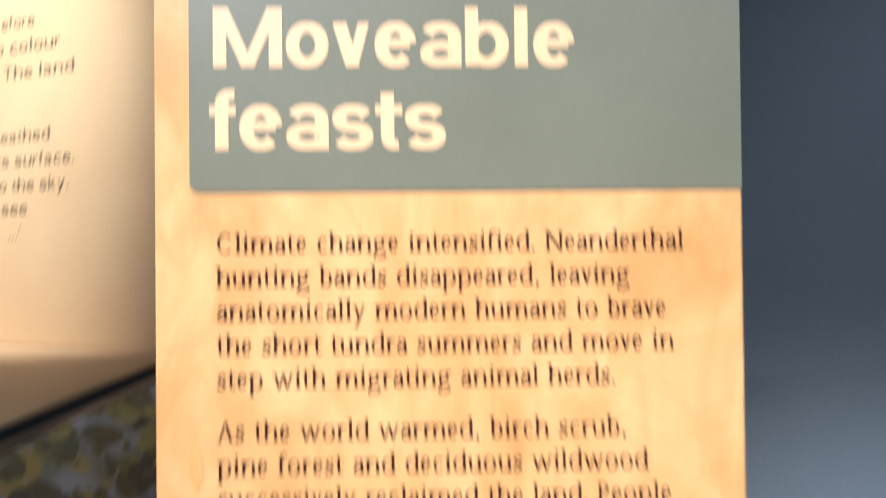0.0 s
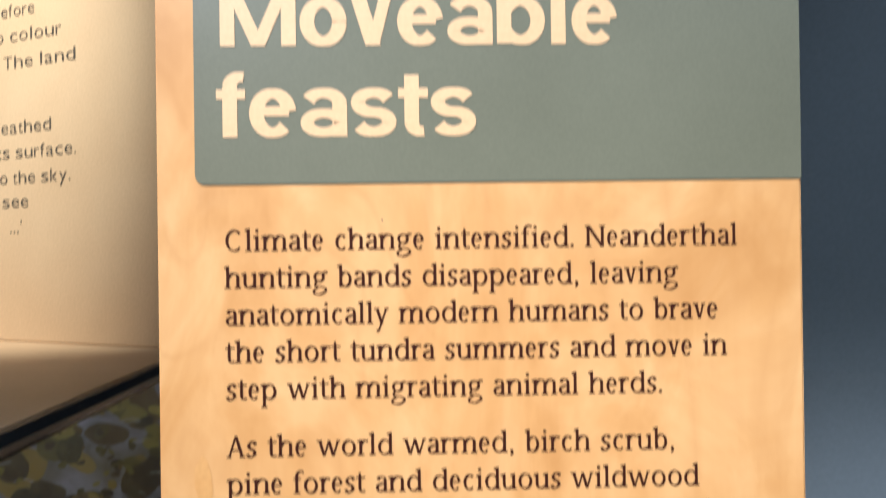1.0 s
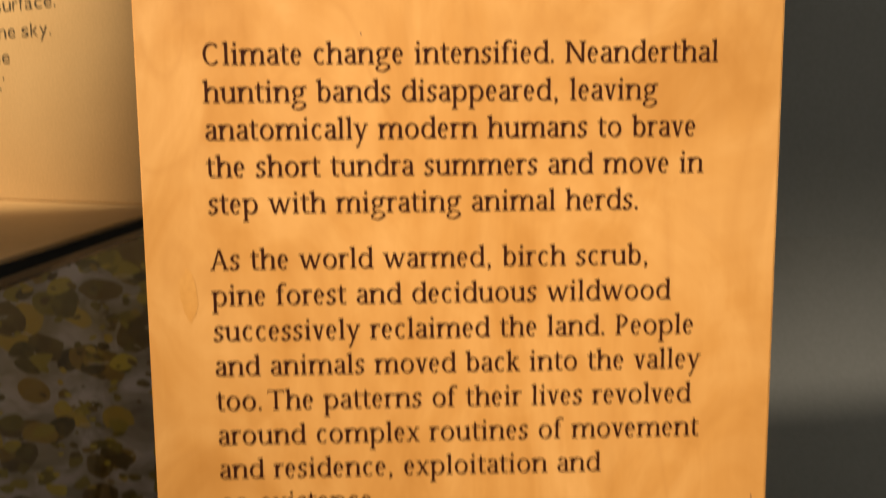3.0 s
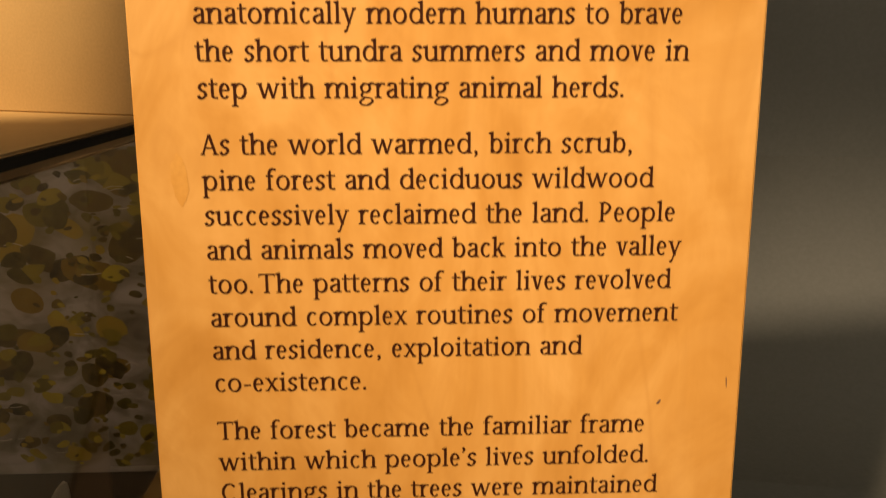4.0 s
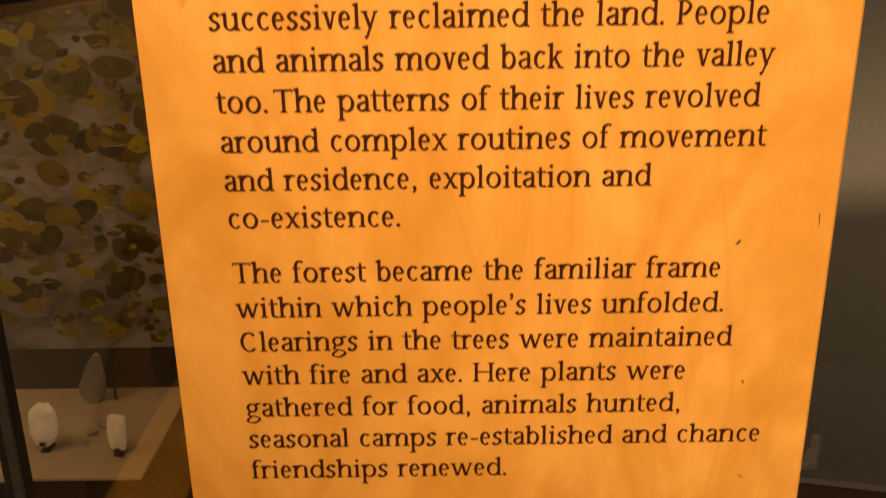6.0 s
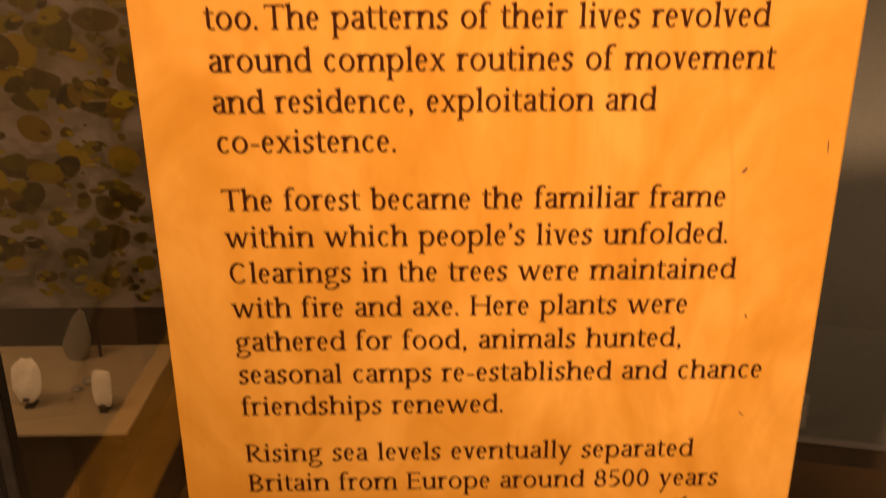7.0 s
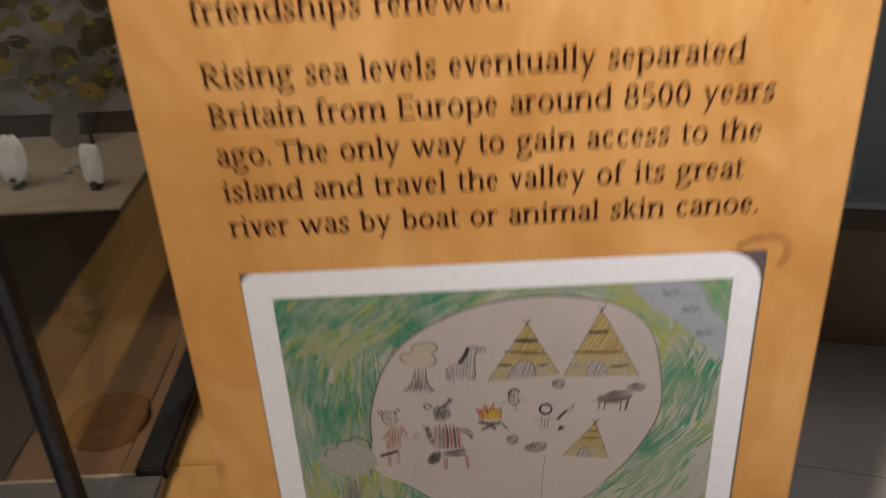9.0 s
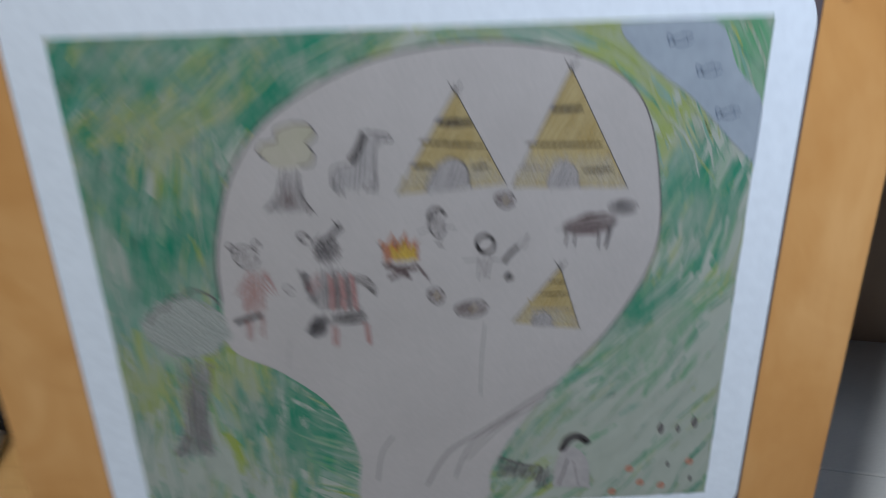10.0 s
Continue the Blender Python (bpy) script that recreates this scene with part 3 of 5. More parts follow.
            self.bar(xl, xr, K * 0.52)
        elif c == "A":
            self.slope(w - 0.21, 0, mid, K, thick)
            self.slope(0.17, 0, mid - 0.01, K, thin)
            self.bar(w * 0.28, w * 0.72, K * 0.34)
            self.slab(0.17, 0, 1, 0.10, 0.10, thin / 2)
            self.slab(w - 0.21, 0, 1, 0.10, 0.10)
        elif c == "T":
            self.stem(mid, 0, K - 0.02)
            self.bar(0.05, w - 0.05, K - t / 2, 1.1)
            for x, k in ((0.05, 1), (w - 0.05, -1)):
                if self.serif:
                    self.poly([(x, K), (x + k * 0.07, K - 0.04), (x + k * 0.03, K - 0.24), (x, K - 0.24)])
        elif c in "PRB":
            self.stem(xl, 0, K)
            self.slab(xl, K, -1, 0.12, 0.0)
            far = w - 0.12 - T / 2 - (0.08 if c != "P" else 0)
            z0 = K * (0.44 if c == "P" else 0.50)
            self.curve((xl, K - t / 2), ((xl + far) / 2, K - t / 2), (far, (K + z0) / 2 + 0.03), ((xl + far) / 2, z0), (xl, z0))
            if c == "R":
                self.slope(w - 0.14, 0, xl + 0.20, z0 + 0.02, thick)
                self.slab(w - 0.13, 0, 1, 0.03, 0.12)
            if c == "B":
                far = w - 0.11 - T / 2
                self.curve((xl, z0), ((xl + far) / 2, z0), (far, z0 / 2), ((xl + far) / 2, t / 2), (xl, t / 2))
        elif c == "E":
            self.stem(xl, 0, K, True, False, 0.12, 0.0)
            self.slab(xl, K, -1, 0.12, 0.0)
            for z, x in ((t / 2, w - 0.08), (K - t / 2, w - 0.12), (K * 0.52, w - 0.22)):
                self.bar(xl, x, z)
                self.slope(x, z - (0.12 if z > 0.2 else 0.02), x, z + (0.12 if z < K * 0.8 else 0.02), t * 0.9)
        elif c == "M":
            self.stem(xl, 0, K, False)
            self.stem(xr, 0, K, False)
            self.slope(mid, 0, xl + T * 0.15, K, T * 0.86)
            self.slope(mid, 0, xr - T * 0.15, K, T * 0.86)
        elif c == ".":
            self.dot(w * 0.45, T * 0.52, T * 0.60)
        elif c in ",'":
            z = T * 0.5 if c == "," else K - 0.02
            self.dot(w * 0.48, z, T * 0.58)
            self.curve((w * 0.48 + T * 0.3, z), (w * 0.48 + T * 0.3, z - 0.14), (w * 0.48 - 0.09, z - 0.31), scale=0.6, ends=(1, 0.5))
        elif c == "-":
            self.bar(0.10, w - 0.08, 0.47, 1.2)


def pen_line(text, width, x_height, cap, table, thick, thin, serif):
    """One printed line drawn letter by letter from x = 0 to width on the baseline z = 0, facing -y."""
    bm = bmesh.new()
    unit = width / sum(table.get(ch, 500) for ch in text)
    pen = Pen(bm, x_height, thick, thin, serif, cap / x_height)
    for ch in text:
        adv = table.get(ch, 500) * unit
        if ch not in " ~":
            pen.letter(ch, adv / x_height)
        pen.x += adv
    return bm


# ---------------------------------------------------------------- room
def structure(name, bm, mat, label):
    return tagged(part(name, bm, mat), label, name.split("_")[0], kind="structure")


floor = structure("floor", boxed(-3.2, 3.4, -3.4, 2.6, -0.06, -0.004), GROUT, "tile bed with dark narrow joints under pale tiles")
structure("ceiling", boxed(-3.2, 3.4, -3.4, 2.6, 2.7, 2.8), CEILING, "dark grey painted gallery ceiling")
structure("wall_north", boxed(-3.2, 3.4, 2.4, 2.6, -0.004, 2.7), ROOM_WALL, "plain grey painted gallery wall")
structure("wall_south", boxed(-3.2, 3.4, -3.4, -3.2, -0.004, 2.7), ROOM_WALL, "plain grey painted gallery wall")
structure("wall_west", boxed(-3.2, -3.0, -3.2, 2.4, -0.004, 2.7), ROOM_WALL, "plain grey painted gallery wall")
structure("wall_east", boxed(3.2, 3.4, -3.2, 2.4, -0.004, 2.7), ROOM_WALL, "plain grey painted gallery wall")


# ---------------------------------------------------------------- the text panel
PW, PT, PTOP = 0.14, 0.019, 1.66
panel = thing("text_panel", "tall birch-veneered text panel with sage header, standing on floor", "text panel")
part("board", boxed(-PW, PW, 0.0, PT, 0.0, PTOP, 0.0009), WOOD, panel)


def header_shape():
    bm = bmesh.new()
    x0, x1, z0, z1, r = -0.1235, PW - 0.0002, 1.4155, PTOP - 0.001, 0.0042
    pts = [(x0 + r - r * math.cos(a), z0 + r - r * math.sin(a)) for a in [math.pi / 2 * i / 6 for i in range(7)]]
    pts += [(x1, z0), (x1, z1), (x0, z1)]
    f = flat(bm, pts, -0.0006)
    r2 = bmesh.ops.extrude_face_region(bm, geom=[f])
    for v in [g for g in r2["geom"] if isinstance(g, bmesh.types.BMVert)]:
        v.co.y = 0.0
    bmesh.ops.recalc_face_normals(bm, faces=bm.faces)
    return bm


header = part("header", header_shape(), SAGE, panel, "sage green lacquered header with one rounded corner")


def line_of_text(name, bm, mat, parent, x0, y, z):
    ob = part(name, bm, mat, parent)
    ob.location = (x0, y, z)
    return ob


for words, x0, x1, z in (("Moveable", -0.1130, 0.0604, 1.4750), ("feasts", -0.1136, -0.0015, 1.4358)):
    unit = (x1 - x0) / sum(BOLD_WIDTHS[ch] for ch in words)
    for ch in words:
        wide = BOLD_WIDTHS[ch] * unit
        line_of_text("title_letter", pen_line(ch, wide, 0.0205, 0.0278, BOLD_WIDTHS, 0.308, 0.20, False), CREAM_PRINT, header, x0, -0.0009, z)
        x0 += wide

PARAGRAPHS = [
    (1.3868, [("Climate change intensified. Neanderthal", 0.1115), ("hunting bands disappeared, leaving", 0.0852), ("anatomically modern humans to brave", 0.1026),
              ("the short tundra summers and move in", 0.1062), ("step with migrating animal herds.", 0.0780)]),
    (1.2982, [("As the world warmed, birch scrub,", 0.0830), ("pine forest and deciduous wildwood", 0.0930), ("successively reclaimed the land. People", 0.1040),
              ("and animals moved back into the valley", 0.1075), ("too.~The patterns of their lives revolved", 0.1035), ("around complex routines of movement", 0.1075),
              ("and residence, exploitation and", 0.0625), ("co-existence.", -0.0395)]),
    (1.1622, [("The forest became the familiar frame", 0.0945), ("within which people's lives unfolded.", 0.0975), ("Clearings in the trees were maintained", 0.1020),
              ("with fire and axe. Here plants were", 0.0832), ("gathered for food, animals hunted,", 0.0825), ("seasonal camps re-established and chance", 0.1192),
              ("friendships renewed.", 0.0055)]),
    (1.0420, [("Rising sea levels eventually separated", 0.0925), ("Britain from Europe around 8500 years", 0.1055), ("ago.~The only way to gain access to the", 0.1025),
              ("island and travel the valley of its great", 0.0972), ("river was by boat or animal skin canoe.", 0.1055)]),
]
for top, lines in PARAGRAPHS:
    for i, (words, right) in enumerate(lines):
        line_of_text("text_line", pen_line(words, right + 0.1117, 0.0067, 0.0092, SERIF_WIDTHS, 0.188, 0.100, True), INK, panel, -0.1117, -0.00025, top - 0.01597 * i)

# brown flecks and scratches in the veneer
for cx, cz, rx, rz, turn in ((0.1005, 1.1775, 0.0018, 0.0006, 50), (0.1085, 1.1125, 0.0012, 0.0004, -60), (0.1120, 1.0640, 0.0018, 0.0003, -35), (-0.0435, 1.3995, 0.0004, 0.0005, 0), (0.1330, 1.1870, 0.0003, 0.0030, 4)):
    bm = bmesh.new()
    flat(bm, oval(cx, cz, rx, rz, turn, 10, 0.5, 3), -0.0002)
    part("veneer_fleck", bm, FLECK, panel, "dark brown fleck in the veneer")

FIGURE = mottled("veneer_figure", (0.60, 0.30, 0.07), (0.66, 0.36, 0.10), 60, 0.42, bump=0)
bm = bmesh.new()
flat(bm, oval(-0.1215, 1.2865, 0.0036, 0.0115, 4, 20, 0.25, 5), -0.00012)
part("veneer_figure", bm, FIGURE, panel, "oval brown figure in the veneer")


# ---------------------------------------------------------------- the laminated drawing
DX0, DX1, DZ0, DZ1 = -0.0985, 0.0978, 0.7775, 0.9480
drawing = thing("laminated_drawing", "laminated child's crayon drawing of a forest camp, fixed to the panel", "drawing", at=(0, 0, 0.765))


def sheet(x0, x1, z0, z1, radii, y0, y1):
    """A thin sheet with four corner radii: lower left, lower right, upper right, upper left."""
    bm = bmesh.new()
    pts = []
    for (cx, cz, sx, sz, start), r in zip(((x0, z0, 1, 1, 180), (x1, z0, -1, 1, 270), (x1, z1, -1, -1, 0), (x0, z1, 1, -1, 90)), radii):
        for i in range(9):
            a = radians(start + 90 * i / 8)
            pts.append((cx + sx * r + r * math.cos(a), cz + sz * r + r * math.sin(a)))
    f = flat(bm, pts, y0)
    r2 = bmesh.ops.extrude_face_region(bm, geom=[f])
    for v in [g for g in r2["geom"] if isinstance(g, bmesh.types.BMVert)]:
        v.co.y = y1
    bmesh.ops.recalc_face_normals(bm, faces=bm.faces)
    for v in bm.verts:
        v.co.z -= 0.765
    return bm


def draw(name, mat, label=""):
    """Starts a drawn part; call the result with the bmesh to link it."""
    def link(bm):
        for v in bm.verts:
            v.co.z -= 0.765
        for f in bm.faces:
            f.normal_update()
            if f.normal.y > 0:
                f.normal_flip()
        return part(name, bm, mat, drawing, label)
    return link


# clear film given a dark colour: its reflection at the corners is painted in
part("laminate", sheet(-0.1110, 0.1107, 0.7655, 0.9606, (0.003, 0.003, 0.0012, 0.001), -0.0010, -0.0004), LAMINATE, drawing, "clear laminate at the corners, coloured dark for what it reflects")
part("paper", sheet(-0.1106, 0.1098, 0.7657, 0.9606, (0.006, 0.012, 0.0165, 0.0060), -0.0013, -0.0010), PAPER, drawing, "white photo paper border with rounded corners")
part("crayon_field", sheet(DX0, DX1, DZ0, DZ1, (0.0003,) * 4, -0.0015, -0.0013), CRAYON, drawing, "green crayon field")

CLEARING = [(-0.063, 0.866), (-0.0618, 0.885), (-0.054, 0.909), (-0.040, 0.926), (-0.015, 0.939), (0.012, 0.9435), (0.034, 0.942), (0.052, 0.936), (0.064, 0.924),
            (0.070, 0.902), (0.071, 0.877), (0.060, 0.852), (0.044, 0.831), (0.031, 0.813), (0.021, 0.793), (0.0165, 0.7785), (-0.0225, 0.7785), (-0.0245, 0.803),
            (-0.032, 0.823), (-0.047, 0.838), (-0.062, 0.848)]
clearing_line = smooth_path(CLEARING, True, 5)
bm = bmesh.new()
flat(bm, [(x, max(z, 0.7778)) for x, z in clearing_line], -0.0019)
draw("clearing", SKETCH_PAPER, "bare grey paper clearing")(bm)

# crayon strokes that lean with the edge of the clearing
BLOBS = [(0, 0.018, (-0.0718, 0.8880)), (0, 0.014, (-0.0870, 0.9383)), (0, 0.020, (-0.0407, 0.9383)), (0, 0.009, (-0.0904, 0.9052)), (0, 0.012, (0.0818, 0.8944)), (0, 0.012, (0.0647, 0.8568)), (0, 0.020, (-0.0388, 0.8189)), (1, 0.010, (0.0941, 0.9368)),
         (2, 0.013, (-0.0766, 0.9185)), (2, 0.009, (-0.0559, 0.9293)), (2, 0.012, (0.0569, 0.9396)), (2, 0.010, (0.0713, 0.9229)), (2, 0.010, (-0.0593, 0.8384)), (2, 0.011, (-0.0915, 0.8335)), (2, 0.008, (0.0455, 0.9454)),
         (3, 0.022, (0.0752, 0.8218)), (3, 0.014, (0.1017, 0.8431)), (3, 0.009, (0.0940, 0.9136)), (3, 0.010, (0.0003, 0.9469)), (3, 0.013, (-0.0902, 0.8076)), (4, 0.012, (0.0251, 0.9461)), (4, 0.010, (-0.0904, 0.8695)), (3, 0.016, (0.0634, 0.7931)),
         (3, 0.026, (0.0550, 0.8050)), (3, 0.020, (0.0860, 0.7960)), (3, 0.016, (-0.0740, 0.7960)), (1, 0.012, (0.0700, 0.8400))]
rnd = random.Random(7)
strokes = [bmesh.new() for _ in CRAYONS]
for i in range(4200):
    x, z = rnd.uniform(DX0 + 0.001, DX1 - 0.001), rnd.uniform(DZ0 + 0.001, DZ1 - 0.001)
    dx, dz = x - 0.005, z - 0.875
    tangent = math.atan2(dx, -dz)
    if z > 0.915 and x < 0.01:
        lean = radians(38)
    elif x < -0.04:
        lean = radians(82 if z > 0.85 else 92)
    elif x > 0.02 and z < 0.868:
        lean = radians(50)
    elif x > 0.06 and z < 0.91:
        lean = radians(66)
    else:
        lean = tangent
    lean += rnd.gauss(0, 0.10) + 0.35 * noise.noise(Vector((x * 30, z * 30, 4.0)))
    span = rnd.uniform(0.009, 0.030)
    bend = rnd.gauss(0, 0.2)
    pts = []
    for k in range(4):
        s = (k / 3 - 0.5) * span
        pts.append((min(max(x + s * math.cos(lean + bend * (k / 3 - 0.5)), DX0), DX1), min(max(z + s * math.sin(lean + bend * (k / 3 - 0.5)), DZ0), DZ1)))
    chance = [0.12, 0.22, 0.12, 0.34, 0.16]
    for which, r, (bx, bz) in BLOBS:
        chance[which] += 4.5 * math.exp(-((x - bx) ** 2 + (z - bz) ** 2) / (r * r * 0.7))
    broad = i % 5 < 3
    if not broad:
        chance[3] *= 0.35
    which = rnd.choices(range(5), chance)[0]
    stroke(strokes[which], pts, rnd.uniform(0.0014, 0.0042) if broad else rnd.uniform(0.0004, 0.0010), -0.00155 - rnd.random() * 0.0001 - (0 if broad else 0.00015))
for bm, mat in zip(strokes, CRAYONS):
    for v in bm.verts:
        v.co.x, v.co.z = min(max(v.co.x, DX0), DX1), min(max(v.co.z, DZ0), DZ1)
    tagged(draw("crayon_shading", mat)(bm), kind="stuff")

Y1, Y2, Y3, Y4 = -0.00196, -0.00202, -0.00208, -0.00214


def hatch(bm, poly, angle, gap, w, y, seed=1, wander=0.5):
    """Fills a drawn outline with loose parallel strokes."""
    r = random.Random(seed)
    c, s = math.cos(radians(angle)), math.sin(radians(angle))
    turned = [(x * c + z * s, -x * s + z * c) for x, z in poly]
    v = min(p[1] for p in turned) + gap / 2
    top = max(p[1] for p in turned)
    while v < top:
        cuts = []
        for (x0, z0), (x1, z1) in zip(turned, turned[1:] + turned[:1]):
            if (z0 > v) != (z1 > v):
                cuts.append(x0 + (x1 - x0) * (v - z0) / (z1 - z0))
        cuts.sort()
        for a, b in zip(cuts[::2], cuts[1::2]):
            a, b = a + r.gauss(0, gap * wander), b + r.gauss(0, gap * wander)
            v2 = v + r.gauss(0, gap * 0.3)
            if b - a > gap * 0.4:
                m = (a + b) / 2
                line = [(a, v), (m, (v + v2) / 2 + r.gauss(0, gap * 0.2)), (b, v2)]
                stroke(bm, [(p * c - q * s, p * s + q * c) for p, q in line], w * r.uniform(0.7, 1.2), y - r.random() * 0.00003)
        v += gap * r.uniform(0.8, 1.2)


def shaded(name, mat, poly, angle=70.0, gap=0.0007, w=0.0008, y=None, seed=1, label=""):
    """A patch of loose crayon or pencil shading."""
    bm = bmesh.new()
    hatch(bm, poly, angle, gap, w, Y1 if y is None else y, seed)
    return tagged(draw(name, mat, label)(bm), kind="stuff")


def lined(name, mat, lines, w=0.0004, y=None, label=""):
    """A few drawn lines that make one mark."""
    bm = bmesh.new()
    w = w * 1.5
    for line in lines:
        stroke(bm, smooth_path(line, False, 5) if len(line) > 2 else line, w, Y2 if y is None else y)
    return tagged(draw(name, mat, label)(bm), kind="stuff")


lined("clearing_outline", PENCIL, [clearing_line[:34]], 0.00052, Y1)
lined("clearing_outline", PENCIL_SOFT, [clearing_line[33:60]], 0.00032, Y1)
bm = bmesh.new()
flat(bm, smooth_path([(0.056, 0.9475), (0.064, 0.936), (0.078, 0.925), (0.0985, 0.905), (0.0985, 0.922), (0.089, 0.934), (0.081, 0.9475)], True, 4)[:-1], -0.0019)
for v in bm.verts:
    v.co.x, v.co.z = min(v.co.x, DX1), min(v.co.z, DZ1)
draw("river", RIVER, "pale blue crayon river")(bm)
for x, z in ((0.0730, 0.9422), (0.0819, 0.9333), (0.0889, 0.9206)):
    lined("fish", RIVER_BLUE, [oval(x, z, 0.0028, 0.0011, 12, 12), [(x - 0.0022, z), (x - 0.0042, z + 0.0012), (x - 0.0038, z - 0.0010), (x - 0.0022, z)], [(x - 0.0006, z + 0.001), (x + 0.0004, z + 0.0022)],
                               [(x + 0.001, z + 0.0006), (x + 0.0012, z - 0.0008)]], 0.00030, Y1, "small fish drawn in blue")


def wigwam(apex, left, right, bands, door, tone):
    """A straw tent with dark bands, crossed poles, pale flaps and a grey door."""
    bm = bmesh.new()
    flat(bm, [left, right, apex], Y1)
    draw("wigwam", STRAW, "straw-coloured tent with dark bands")(bm)
    low = [left, right] + [(s[0] + (apex[0] - s[0]) * 0.28, s[1] + (apex[1] - s[1]) * 0.28) for s in (right, left)]
    shaded("pale_flap", STRAW_PALE, low, 75, 0.0008, 0.0009, Y1 - 0.00002, 3)
    high = [(s[0] + (apex[0] - s[0]) * k, s[1] + (apex[1] - s[1]) * k) for s, k in ((left, 0.34), (right, 0.30), (right, 0.95), (left, 0.95))]
    shaded("straw_shading", STRAW_GOLD, high, 62, 0.0014, 0.0007, Y1 - 0.00002, 5)
    lined("tent_outline", PENCIL_SOFT, [[left, apex], [right, apex]], 0.00042, Y2)
    ax, az = apex
    lined("tent_pole", PENCIL, [[(ax + 0.0004, az - 0.0012), (ax - 0.0018, az + 0.0021)], [(ax - 0.0004, az - 0.0012), (ax + 0.0019, az + 0.0022)], [(ax - 0.0002, az - 0.001), (ax + 0.0003, az + 0.0016)]], 0.00055, Y2)
    for a, b, w, mat in bands:
        bm = bmesh.new()
        for k in range(3):
            f = (k - 1) * w * 0.28
            stroke(bm, [(a[0] + 0.0003 * k, a[1] + f), ((a[0] + b[0]) / 2, (a[1] + b[1]) / 2 - w * 0.1 + f), (b[0] - 0.0004 * k, b[1] + f)], w * 0.75, Y2 - 0.00001 * k)
        tagged(draw("tent_band", mat)(bm), kind="stuff")
    if door:
        bm = bmesh.new()
        flat(bm, smooth_path(door, False, 5), Y3)
        draw("tent_door", SKETCH_GREY)(bm)
        shaded("door_shading", PENCIL_FAINT, smooth_path(door, False, 4), 72, 0.0009, 0.0005, Y3 - 0.00002, 4)
        lined("door_outline", tone, [door], 0.00035, Y4)


wigwam((0.0103, 0.9301), (-0.0076, 0.8993), (0.0247, 0.9015), (((0.0043, 0.9211), (0.0153, 0.9208), 0.0017, PENCIL_BLACK), ((-0.0002, 0.9155), (0.0189, 0.9134), 0.0010, STRAW_DARK), ((-0.0032, 0.9082), (0.0039, 0.9079), 0.0012, STRAW_DARK), ((0.0146, 0.9069), (0.0199, 0.9076), 0.0010, STRAW_DARK)),
       [(0.0010, 0.9000), (0.0039, 0.9067), (0.0084, 0.9102), (0.0129, 0.9077), (0.0142, 0.9009)], PENCIL_SOFT)
wigwam((0.0425, 0.9354), (0.0265, 0.9004), (0.0607, 0.8989), (((0.0368, 0.9237), (0.0466, 0.9238), 0.0013, PENCIL_BLACK), ((0.0303, 0.9135), (0.0528, 0.9126), 0.0010, STRAW_DARK), ((0.0285, 0.9064), (0.0371, 0.9060), 0.0007, PENCIL_FAINT), ((0.0471, 0.9047), (0.0564, 0.9049), 0.0011, STRAW_DARK)),
       [(0.0369, 0.8999), (0.0374, 0.9044), (0.0410, 0.9082), (0.0452, 0.9053), (0.0463, 0.8995)], PENCIL_FAINT)
wigwam((0.0419, 0.8728), (0.0272, 0.8534), (0.0489, 0.8501), (((0.0383, 0.8679), (0.0437, 0.8677), 0.0007, STRAW_DARK), ((0.0355, 0.8634), (0.0450, 0.8633), 0.0007, STRAW_DARK), ((0.0326, 0.8582), (0.0467, 0.8575), 0.0006, PENCIL_FAINT)),
       [(0.0333, 0.8524), (0.0343, 0.8560), (0.0368, 0.8569), (0.0394, 0.8553), (0.0401, 0.8512)], PENCIL_FAINT)

# small tree
crown = [(-0.0438, 0.9117), (-0.0463, 0.9139), (-0.0447, 0.9167), (-0.0411, 0.9174), (-0.0404, 0.9206), (-0.0359, 0.9224), (-0.0313, 0.9219), (-0.0294, 0.9190), (-0.0323, 0.9157), (-0.0303, 0.9133), (-0.0316, 0.9098), (-0.0349, 0.9093), (-0.0400, 0.9090), (-0.0432, 0.9103)]
bm = bmesh.new()
flat(bm, smooth_path(crown, True, 4), Y1)
draw("tree_crown", CROWN_PALE, "pale olive crown of a small tree")(bm)
lined("tree_outline", PENCIL_SOFT, [crown[:6], crown[5:9], crown[8:12]], 0.00034)
trunk = [(-0.0396, 0.9084), (-0.0421, 0.9005), (-0.0463, 0.8955), (-0.0316, 0.8945), (-0.0348, 0.9002), (-0.0353, 0.9083)]
shaded("tree_trunk", PENCIL_FAINT, trunk, 85, 0.0007, 0.0006)
shaded("trunk_shading", DARKBROWN, [(-0.0397, 0.9022), (-0.0420, 0.8967), (-0.0362, 0.8961), (-0.0371, 0.9021)], 80, 0.0009, 0.0006, Y2, 4)
lined("tree_outline", PENCIL_SOFT, [trunk[:3], trunk[3:]], 0.00036, Y3)

